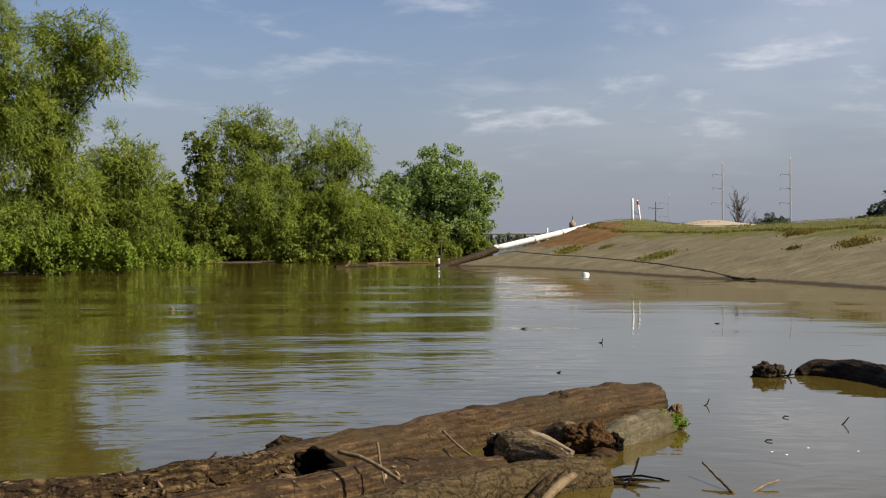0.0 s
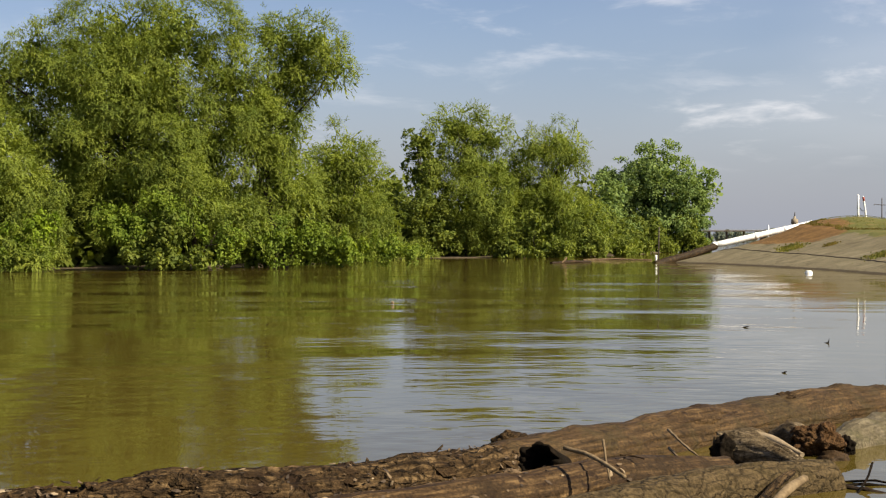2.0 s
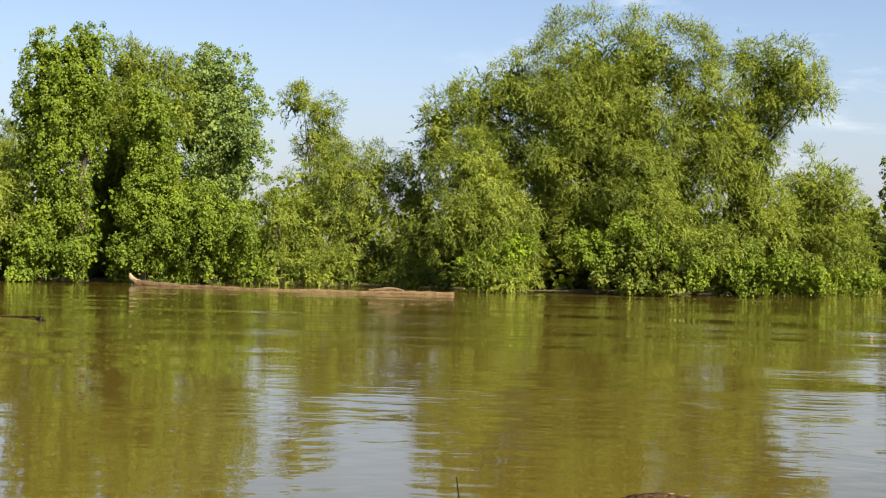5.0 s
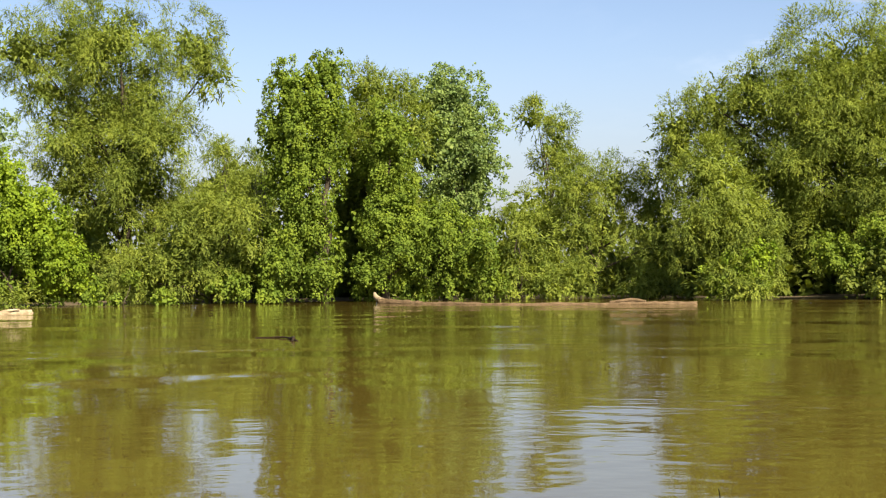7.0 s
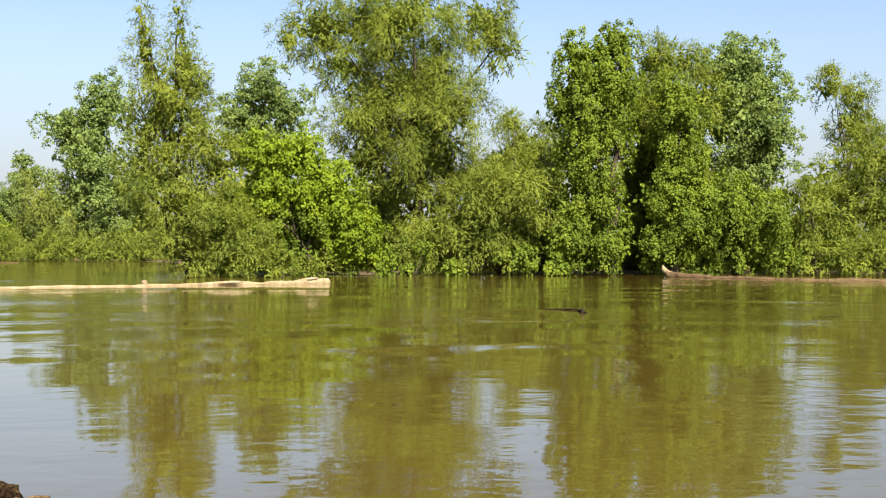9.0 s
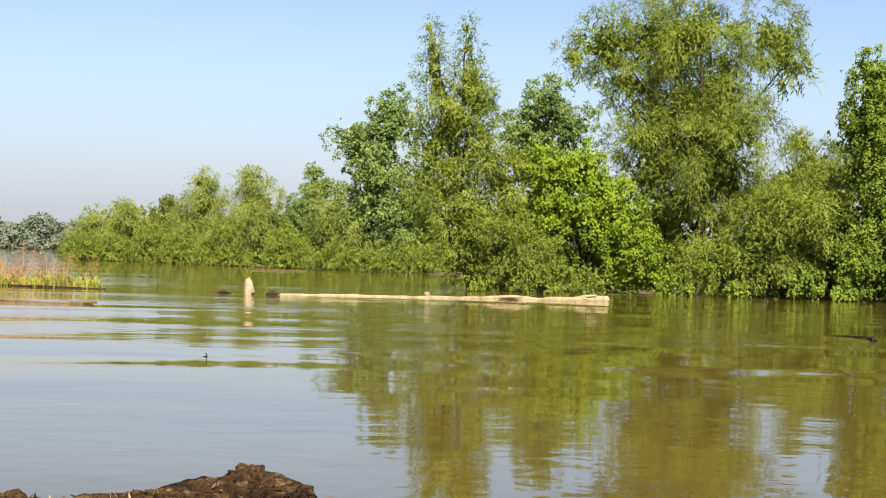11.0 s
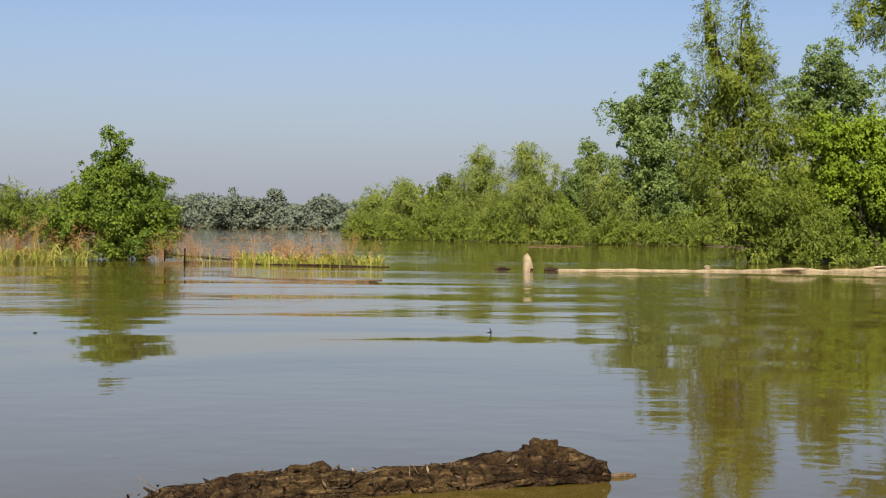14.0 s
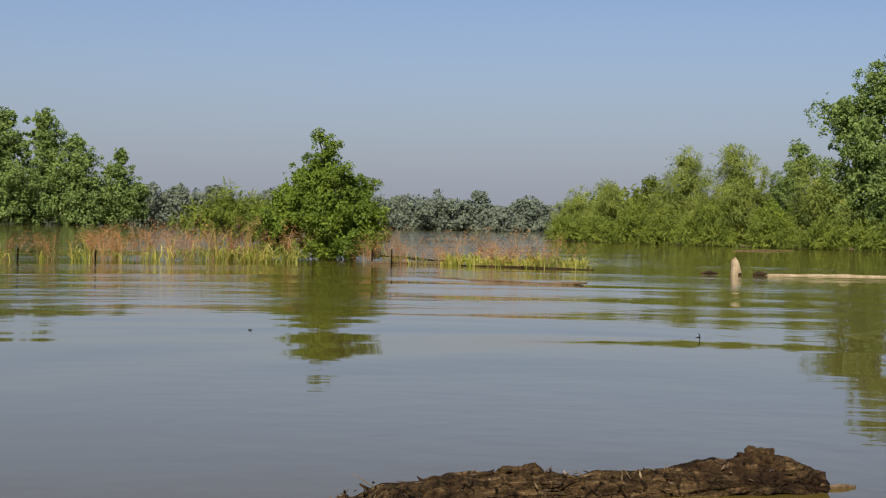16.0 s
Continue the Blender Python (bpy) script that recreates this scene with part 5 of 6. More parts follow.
for i, (y, x, z, r) in enumerate(((1.47, -8.53, 0.045, 0.09), (1.85, -8.93, 0.085, 0.08), (2.37, -9.17, 0.085, 0.09), (3.03, -9.27, 0.095, 0.07), (3.36, -9.3, 0.105, 0.06), (3.74, -9.3, 0.105, 0.075), (4.07, -9.32, 0.135, 0.08), (4.64, -9.29, 0.125, 0.08))):
    lump("bark_ridge", (x, y, z), (r * 0.8, r * 1.6, r * 0.55), LOG_BARK, bark_log, "", 670 + i, 0.6, 5, 20 * i)
lump("knot", (-9.32, 4.45, 0.15), (0.13, 0.15, 0.13), LOG_BARK, bark_log, "raised bark knot", 62, 0.4, 6)
lump("knot", (-9.3, 2.8, 0.11), (0.12, 0.17, 0.09), LOG_BARK, bark_log, "raised bark knot", 63, 0.35, 5)
lump("knot", (-9.05, 2.04, 0.05), (0.10, 0.12, 0.06), LOG_BARK, bark_log, "raised bark knot", 66, 0.4, 5)
timber("sunk_tip", [(-9.27, 4.83, -0.015), (-9.29, 5.0, 0.005), (-9.3, 5.13, 0.0)], [0.03, 0.024, 0.014], LOG_TAN, bark_log, "pale tip just under the surface", 64, 0.02, 16, 0.1)
for i in range(9):
    rnd = random.Random(640 + i)
    y = 1.8 + 3.0 * rnd.random()
    stick("straw", [(-9.22, y, 0.10), (-9.22 + rnd.uniform(-0.05, 0.05), y + rnd.uniform(-0.15, 0.15), 0.15 + 0.05 * rnd.random())], 0.003, 0.002, DRY_STICK, bark_log, "", "", i)

sunk = thing("drift_log", pose(0, 0, 0), "dark curved log lying in shallow water", "log", "driftwood")
timber("trunk", [(4.42, 18.75, -0.02), (4.65, 18.75, 0.02), (4.95, 18.45, 0.03), (5.15, 17.7, 0.02), (5.3, 16.7, -0.05), (5.4, 15.6, -0.15)], [0.10, 0.135, 0.155, 0.165, 0.165, 0.15], LOG_DARK, sunk, "", 65, 0.03, 72, 0.28, 0.4, 0.1)
piece = thing("drift_log", pose(0, 0, 0), "short dark log piece standing out of the water", "log", "driftwood")
lump("trunk", (3.97, 18.55, 0.03), (0.17, 0.13, 0.13), LOG_DARK, piece, "", 661, 0.5, 5)
lump("broken_tip", (4.09, 18.5, 0.08), (0.09, 0.07, 0.08), LOG_DARK, piece, "", 662, 0.6, 4)
stick("twig", [(4.14, 18.5, 0.01), (4.3, 18.6, 0.02), (4.42, 18.72, 0.03)], 0.012, 0.008, BLACK_WOOD_AND_SHADE, None, "thin dark twig between the sunk logs", "twig", 2)
stick("twig", [(4.22, 18.5, 0.0), (4.28, 18.55, 0.09)], 0.014, 0.008, BLACK_WOOD_AND_SHADE, None, "short dark twig sticking up from the water", "twig", 3)

# loose sticks on the jam
for i, (pts, a, b, mat, label) in enumerate((
        ([(-0.67, 9.83, 0.36), (-0.5, 9.72, 0.33), (-0.28, 9.5, 0.235)], 0.016, 0.013, DRY_STICK, "pale curved stick leaning on the log"),
        ([(-0.43, 9.95, 0.40), (-0.41, 9.86, 0.3), (-0.38, 9.78, 0.17)], 0.009, 0.007, DRY_STICK, "thin upright dry stick"),
        ([(-0.01, 11.5, 0.27), (0.12, 11.1, 0.2), (0.25, 10.9, 0.13)], 0.010, 0.007, DRY_STICK, "thin dry stick across the logs"),
        ([(0.0, 11.3, 0.16), (0.08, 11.0, 0.12), (0.16, 10.7, 0.08)], 0.011, 0.008, DRY_STICK, "thin dry stick across the logs"),
        ([(-0.33, 10.3, 0.25), (-0.24, 10.35, 0.24), (-0.17, 10.3, 0.23)], 0.007, 0.004, LOG_BARK, "dark twig on the log"),
        ([(1.39, 11.0, 0.13), (1.32, 10.75, 0.06), (1.2, 10.45, -0.02)], 0.009, 0.007, BLACK_WOOD_AND_SHADE, "dark twig rising from the water"),
        ([(1.02, 10.78, 0.02), (1.3, 10.62, 0.0), (1.55, 10.46, -0.02)], 0.028, 0.014, LOG_DARK, "dark wet branch at the waterline"),
        ([(1.1, 10.66, 0.01), (1.3, 10.8, 0.015), (1.5, 10.85, -0.01)], 0.012, 0.008, BLACK_WOOD_AND_SHADE, "dark wet twig at the waterline"),
        ([(1.18, 10.95, 0.0), (1.4, 10.92, 0.02), (1.58, 10.8, 0.0)], 0.009, 0.006, BLACK_WOOD_AND_SHADE, "dark wet twig at the waterline"),
        ([(1.85, 11.0, 0.10), (1.88, 10.7, 0.06), (1.93, 10.3, 0.0)], 0.008, 0.011, DRY_STICK, "pale bare twig rising from the water"),
        ([(2.29, 10.56, 0.04), (2.16, 10.45, 0.02), (2.0, 10.3, -0.03)], 0.010, 0.009, DRY_STICK, "pale bare twig rising from the water"),
        ([(-3.93, 8.2, 0.2), (-3.94, 8.22, 0.3), (-3.96, 8.22, 0.42)], 0.006, 0.003, BLACK_WOOD_AND_SHADE, "thin dark stem standing on the log"))):
    stick("twig" if a < 0.015 else "stick", pts, a, b, mat, None, label, "twig" if a < 0.015 else "stick", 700 + i)

# flaking bark that stands off the logs, and litter lying on them
def shards(name, pts, radii, count, seed, mat, long, wide, thick, lift, tilt, parent=None, label="", low=15, high=165, proud=1.0):
    """Ragged flat pieces strewn over the upper side of a log that follows the points."""
    rnd = random.Random(seed)
    path, rs = along(pts, radii, 0.04)
    V, F = [], []
    for i in range(count):
        k = rnd.randrange(1, len(path) - 1)
        d = (path[k + 1] - path[k - 1]).normalized()
        side = d.cross(Vector((0, 0, 1))).normalized(); top = side.cross(d)
        a = radians(rnd.uniform(low, high))
        up = side * math.cos(a) + top * math.sin(a)
        c = path[k] + up * (rs[k] * proud + rnd.uniform(*lift))
        across = d.cross(up)
        turn = rnd.gauss(0, 0.7)
        u = (d * math.cos(turn) + across * math.sin(turn) + up * rnd.gauss(0, tilt)).normalized()
        w = u.cross(up).normalized()
        n_ = w.cross(u)
        l, b, t = rnd.uniform(*long), rnd.uniform(*wide), rnd.uniform(*thick)
        n = len(V)
        ring = [(-l, -b * rnd.uniform(0.3, 1)), (l * rnd.uniform(-0.3, 0.3), -b), (l, -b * rnd.uniform(0.1, 0.7)), (l * rnd.uniform(0.6, 1), b * rnd.uniform(0.2, 0.9)), (-l * rnd.uniform(0, 0.6), b)]
        bow = rnd.uniform(-0.3, 0.5) * l
        for h in (0, t):
            V += [c + u * x + w * y + n_ * (h - bow * (x / l) ** 2) for x, y in ring]
        F += [tuple(n + 5 + q for q in range(5)), tuple(n + 4 - q for q in range(5))]
        F += [(n + q, n + (q + 1) % 5, n + 5 + (q + 1) % 5, n + 5 + q) for q in range(5)]
    return tagged(mesh_object(name, V, F, mat, parent), label, kind="stuff") if parent else mesh_object(name, V, F, mat)


BARKY = ([(-4.3, 7.97, 0.06), (-4.0, 8.2, 0.07), (-3.5, 8.55, 0.08), (-2.95, 8.88, 0.10), (-2.4, 9.18, 0.07), (-1.9, 9.62, 0.06), (-1.5, 10.06, 0.05), (-1.1, 10.62, 0.05), (-0.9, 10.9, 0.03)], [0.16, 0.17, 0.18, 0.21, 0.20, 0.21, 0.225, 0.21, 0.18])
SUNK = ([(-7.68, 1.09, -0.18), (-8.29, 1.38, -0.11), (-8.86, 1.71, -0.05), (-9.12, 2.18, -0.04), (-9.25, 2.7, 0.01), (-9.29, 3.22, -0.03), (-9.3, 3.74, -0.02), (-9.3, 4.26, 0.03), (-9.29, 4.59, 0.03)], [0.20, 0.20, 0.19, 0.175, 0.17, 0.15, 0.145, 0.155, 0.15])
SMOOTHED = ([(-2.4, 8.42, 0.02), (-1.6, 8.97, 0.05), (-0.85, 9.72, 0.06), (-0.3, 10.4, 0.06)], [0.17, 0.175, 0.175, 0.165])
shards("loose_bark", *BARKY, 170, 81, LOG_BARK, (0.02, 0.085), (0.010, 0.03), (0.006, 0.014), (-0.018, 0.006), 0.2, main_log, "loose flakes of dark bark", 10, 170)
shards("loose_bark", *SUNK, 170, 82, LOG_BARK, (0.03, 0.11), (0.010, 0.028), (0.006, 0.014), (-0.02, 0.008), 0.2, bark_log, "loose flakes of dark bark", 0, 180)
tagged(shards("bark_litter", *BARKY, 230, 83, CHIPS, (0.006, 0.034), (0.003, 0.012), (0.002, 0.006), (0.002, 0.022), 0.3), "scattered pale and dark bark chips on the log", "bark chips", kind="stuff")
tagged(shards("bark_litter", *SUNK, 130, 84, CHIPS, (0.008, 0.045), (0.003, 0.009), (0.002, 0.006), (0.006, 0.035), 0.35), "dry straw and bark chips on the sunk log", "bark chips", kind="stuff")
tagged(shards("bark_litter", *SMOOTHED, 60, 85, CHIPS, (0.008, 0.035), (0.004, 0.012), (0.002, 0.006), (0.0, 0.006), 0.1), "few bark chips on the worn log", "bark chips", kind="stuff")

# green leaves growing at the waterlogged end
rng = np.random.default_rng(12)
v, f = leaf_cloud(rng, [(2.02, 13.58, 0.06, 0.075, 1.0), (2.08, 13.55, 0.02, 0.06, 1.0), (1.92, 13.66, 0.13, 0.045, 1.0), (2.0, 13.5, 0.0, 0.06, 1.0)], (0.04, 0.028), "far", 0.5)
tagged(mesh_object("water_weed", v, f, VINE), "small green weed on the waterlogged log end", "plant", kind="stuff")

# floating timber farther off
pale = thing("drift_log", pose(0, 0, 0), "long bleached log floating before the willows", "log", "driftwood")
timber("trunk", [(-51.6, 25.2, 0.0), (-51.3, 28, 0.0), (-50.5, 31.5, -0.03), (-50.4, 34.5, 0.01), (-49.9, 37.5, -0.02), (-50.2, 40.3, 0.02)], [0.06, 0.07, 0.085, 0.085, 0.11, 0.15], PALE_WOOD, pale, "", 71, 0.12, 36, 0.42, 0.0, 0.12, 9, (0.5, 0.9))
timber("branch_stub", [(-50.15, 38.3, 0.03), (-50.0, 38.9, 0.14), (-49.9, 39.5, 0.2)], [0.06, 0.05, 0.03], PALE_WOOD, pale, "broken pale limb", 711, 0.08, 20, 0.3)
timber("branch_stub", [(-50.5, 34.0, 0.02), (-50.2, 35.2, 0.09), (-50.1, 36.2, 0.05)], [0.05, 0.06, 0.03], PALE_WOOD, pale, "broken pale limb", 712, 0.08, 20, 0.35)
lump("knot", (-50.65, 31.4, 0.12), (0.12, 0.14, 0.13), PALE_WOOD, pale, "pale knot", 72, 0.3, 4)
timber("root_end", [(-51.58, 25.3, 0.03), (-51.66, 25.0, 0.05), (-51.72, 24.8, 0.02)], [0.05, 0.10, 0.06], LOG_DARK, pale, "dark broken tip", 73, 0.06, 24, 0.2)
post = thing("stump", pose(0, 0, 0), "pale bare tree stump standing out of the water", "stump", "driftwood")
timber("trunk", [(-52.3, 24.35, -0.4), (-52.3, 24.35, 0.1), (-52.33, 24.34, 0.36), (-52.36, 24.3, 0.62)], [0.22, 0.20, 0.17, 0.09], PALE_WOOD, post, "", 74, 0.05, 28, 0.2, 0.0, 0.12, 9, (0.2, 0.9))
lump("wet_foot", (-52.2, 24.4, 0.03), (0.13, 0.14, 0.05), LOG_DARK, post, "dark wet foot", 75, 0.2, 4)
snag = thing("drift_log", pose(0, 0, 0), "small dark snag beside the stump", "log", "driftwood")
timber("trunk", [(-53.2, 23.3, 0.0), (-53.1, 23.6, 0.05), (-53.0, 23.95, 0.0)], [0.05, 0.07, 0.04], LOG_DARK, snag, "", 76, 0.06, 16, 0.2)
long_log = thing("drift_log", pose(0, 0, 0), "very long greyish log floating before the bushes", "log", "driftwood")
timber("trunk", [(-46.3, 59.0, 0.04), (-43, 58.5, -0.04), (-38, 58.2, -0.07), (-33.5, 59.5, -0.05), (-29.8, 61.2, 0.0)], [0.2, 0.16, 0.15, 0.16, 0.15], LOG_TAN, long_log, "", 77, 0.15, 36, 0.34, 0.0, 0.12)
timber("root_horn", [(-46.2, 59.0, 0.1), (-46.7, 59.2, 0.3), (-46.9, 59.3, 0.52)], [0.2, 0.14, 0.06], PALE_WOOD, long_log, "upturned root end", 78, 0.08, 24, 0.2)
timber("root_horn", [(-33.4, 59.6, 0.12), (-32.4, 60.1, 0.2), (-31.9, 60.3, 0.12)], [0.06, 0.10, 0.06], LOG_TAN, long_log, "pale knotted root end", 79, 0.08, 24, 0.3)
# ---- things on and behind the levee ----
def polar(yaw, d, z=0.0):
    a = radians(yaw)
    return Vector((-math.sin(a) * d, math.cos(a) * d, z))


# overlapping edge of the upper slab
edge = smooth_line([(3.9, 101.5), (5.9, 95.5), (8.3, 87.5), (10.2, 78.5), (11.3, 69.0), (12.2, 62.0), (12.7, 60.0)], 0.4)
V, F = [], []
for i, p in enumerate(edge):
    d = (edge[min(i + 1, len(edge) - 1)] - edge[max(i - 1, 0)]).normalized()
    out = Vector((d.y, -d.x, 0))
    w = 0.05 * noise.noise(p * 0.9)
    for u, lift in ((w, -0.05), (w, 0.035), (w + 0.05, 0.03), (w + 0.09, -0.05)):
        q = p + out * u
        V.append((q.x, q.y, levee_height(q.x, q.y) + lift))
for i in range(len(edge) - 1):
    for j in range(3):
        F.append((i * 4 + j, i * 4 + j + 1, i * 4 + j + 5, i * 4 + j + 4))
tagged(mesh_object("slab_edge", V, F, MUD), "broken overlapping edge of the concrete slabs", "kerb", kind="structure")


def grass_blades(name, spots, mat, label, seed, height=0.3, wide=0.03, kind="stuff", category="grass"):
    """Bent grass blades at the given spots."""
    rng = np.random.default_rng(seed)
    p = np.asarray(spots, float)
    n = len(p)
    a = rng.uniform(0, 2 * np.pi, n)
    h = height * rng.uniform(0.5, 1.3, n)
    side = np.stack([np.cos(a), np.sin(a), 0 * a], 1) * wide * rng.uniform(0.6, 1.3, (n, 1))
    b = rng.uniform(0, 2 * np.pi, n)
    lean = np.stack([np.cos(b), np.sin(b), 0 * b], 1) * (h * rng.uniform(0.1, 0.6, n))[:, None]
    mid = p + lean * 0.35 + np.stack([0 * h, 0 * h, h * 0.6], 1)
    tip = p + lean + np.stack([0 * h, 0 * h, h], 1)
    v = np.stack([p - side, p + side, mid + side * 0.7, tip, mid - side * 0.7], 1).reshape(-1, 3)
    f = np.arange(5 * n).reshape(n, 5)
    ob = mesh_object(name, v, f, mat)
    return tagged(ob, label, category, "grass on the levee" if kind != "stuff" else "", kind if kind == "stuff" else "")


rng = np.random.default_rng(40)
spots = []
while len(spots) < 7000:
    x, y = rng.uniform(5, 36), rng.uniform(42, 112)
    u = inland(x, y)
    if grass_edge(x, y) - 0.2 < u < 15 and not ((x - 7.5) ** 2 / 12 + (y - 103) ** 2 / 45 < 0.9 and rng.random() < 0.93):
        spots.append((x, y, levee_height(x, y, u) + 0.07))
lip = []
while len(lip) < 5200:
    x, y = rng.uniform(6, 36), rng.uniform(42, 108)
    u = inland(x, y)
    if abs(u - grass_edge(x, y) + 0.1) < 0.35 + 0.3 * noise.noise(Vector((x, y, 0)) * 0.8):
        lip.append((x, y, levee_height(x, y, u) - 0.01))
grass_blades("turf_lip", lip, DRY_GRASS, "ragged brown-green turf lip hanging over the slab", 42, 0.09, 0.04)
grass_blades("levee_grass_blades", spots, GRASS, "short dry green grass on the levee crown", 41, 0.045, 0.03)
for i, (yaw, d, wide, count) in enumerate(((-4.9, 93, 0.9, 900), (-8.3, 79, 0.9, 900), (-13.6, 74, 0.8, 900), (-15.6, 66, 0.7, 800), (-13.3, 68, 0.3, 200), (-6.3, 90, 0.4, 200))):
    rng = np.random.default_rng(60 + i)
    c, tuft = polar(yaw, d), []
    for k in range(count):
        x, y = c.x + rng.normal() * wide * 0.45, c.y + rng.normal() * wide * 0.75
        tuft.append((x, y, levee_height(x, y) - 0.01))
    grass_blades("grass_tuft", tuft, GRASS if i < 2 else DRY_GRASS, "tuft of grass growing from a slab joint", 80 + i, 0.10, 0.045)

# white drain pipe down the slope, with its dark outfall
pipe = thing("drain_pipe", pose(0, 0, 0), "white plastic drain pipe running down the levee to the river", "pipe")
a, b = Vector((3.65, 102.6, 1.12)), Vector((10.4, 105.0, 2.62))
v, f = tube([a.lerp(b, t / 12) for t in range(13)], [0.21] * 13, 20)
mesh_object("barrel", v, f, WHITE_PAINT, pipe, "", True)
for t in (0.0, 0.42, 0.72):
    c, d = a.lerp(b, t), (b - a).normalized()
    v, f = tube([c - d * 0.12, c - d * 0.10, c + d * 0.10, c + d * 0.12], [0.215, 0.24, 0.24, 0.215], 20)
    mesh_object("collar", v, f, WHITE_PAINT, pipe, "", True)
timber("outfall", [(3.7, 102.6, 1.05), (2.4, 101.3, 0.62), (1.0, 99.9, 0.22), (-0.4, 98.6, -0.12)], [0.23, 0.26, 0.26, 0.22], LOG_DARK, pipe, "dark muddy outfall end", 90, 0.12, 28, 0.12, 0.0, 0.05)
lump("soil_plug", (9.9, 104.5, 2.35), (0.5, 0.4, 0.25), SOIL, pipe, "soil heaped on the pipe", 91, 0.3, 4)


def post(name, foot, height, r, mat, label, lean=(0, 0), cap=None, category="post"):
    ob = thing(name, pose(*foot), label, category)
    top = Vector((lean[0], lean[1], height))
    v, f = tube([(0, 0, -0.4), top * 0.5, top], [r, r, r * 0.95], 12)
    mesh_object("shaft", v, f, mat, ob, "", True)
    if cap:
        v, f = tube([top * 0.86, top * 1.002], [r * 1.06, r * 1.06], 12)
        mesh_object("band", v, f, cap, ob, "painted band", True)
    return ob


mast = polar(-7.33, 112)
marker = post("marker_post", (mast.x, mast.y, levee_height(mast.x, mast.y)), 2.25, 0.085, WHITE_PAINT, "tall white steel marker post on the levee mound")
v, f = tube([(0.0, 0, 1.45), (0.3, 0.02, 1.12), (0.56, 0.04, 1.10)], [0.03, 0.03, 0.03], 8)
mesh_object("brace", v, f, GREY_METAL, marker, "grey steel brace", True)
mast = polar(-7.66, 112)
post("marker_post", (mast.x, mast.y, levee_height(mast.x, mast.y)), 2.05, 0.075, WHITE_PAINT, "leaning white post with a red top on the levee mound", (-0.28, 0), RED_PAINT)
c = polar(-4.05, 107)
post("marker_post", (c.x, c.y, levee_height(c.x, c.y) - 0.1), max(2.62 - levee_height(c.x, c.y), 0.5), 0.055, WHITE_PAINT, "small white post beside the drain pipe")
post("marker_post", (-0.3, 104.0, -0.1), 0.52, 0.08, WHITE_PAINT, "short white post standing in the water")
post("mooring_pole", (-0.15, 108.4, -0.1), 2.45, 0.045, POLE_WOOD, "thin dark wooden pole standing in the water", (0.06, 0))

c = polar(-5.02, 108)
valve = thing("valve", pose(c.x, c.y, levee_height(c.x, c.y)), "rusty white valve stand above the drain pipe", "valve")
h = max(3.15 - levee_height(c.x, c.y), 0.5)
v, f = tube([(0, 0, -0.1), (0, 0, h * 0.45), (0, 0, h * 0.5), (0, 0, h * 0.8), (0, 0, h * 0.85), (0, 0, h)], [0.16, 0.16, 0.24, 0.24, 0.10, 0.08], 14)
mesh_object("body", v, f, GRAVEL, valve, "", True)
v, f = tube([(-0.22, 0, h * 0.65), (0.22, 0, h * 0.65)], [0.07, 0.07], 10)
mesh_object("side_flange", v, f, RED_PAINT, valve, "rust-red flange", True)
v, f = tube([(0, 0, h), (0.02, 0, h + 0.28)], [0.035, 0.03], 8)
mesh_object("spindle", v, f, POLE_WOOD, valve, "", True)


def power_pole(yaw, d, top, arms, r, mat, label):
    ob = thing("power_pole", pose(*polar(yaw, d)) @ pose(0, 0, 0, 0, 0, yaw), label, "utility pole", "power poles behind the levee")
    v, f = tube([(0, 0, -0.5), (0, 0, top * 0.5), (0, 0, top)], [r, r * 0.8, r * 0.55], 10)
    mesh_object("shaft", v, f, mat, ob, "", True)
    for z, x0, x1 in arms:
        v, f = tube([(x0, 0, z + 0.12 * abs(x0)), (0, 0, z), (x1, 0, z + 0.02 * x1)], [r * 0.35, r * 0.45, r * 0.35], 8)
        arm = mesh_object("crossarm", v, f, mat, ob, "", True)
        v, f = tube([(x0, 0, z + 0.12 * abs(x0)), (x0, 0, z + 0.12 * abs(x0) - 0.55)], [0.09, 0.09], 8)
        mesh_object("insulator", v, f, GREY_METAL, arm, "grey insulator", True)


power_pole(-8.24, 500, 14.0, ((12.0, -2.4, 2.4),), 0.24, POLE_WOOD, "distant wooden power pole with one crossarm")
power_pole(-8.76, 450, 15.0, ((12.5, -2.9, 0.2), (8.4, -2.9, 0.2)), 0.18, GREY_METAL, "distant steel power pole with side arms")
power_pole(-10.77, 350, 19.2, ((16.6, -2.2, 0.2), (13.4, -2.2, 0.2), (10.0, -2.5, 0.2)), 0.18, GREY_METAL, "tall steel power pole with three side arms")
power_pole(-13.30, 350, 20.0, ((16.4, -2.2, 0.2), (13.2, -2.2, 0.2), (9.8, -2.4, 0.2)), 0.19, GREY_METAL, "tall steel power pole with three side arms")


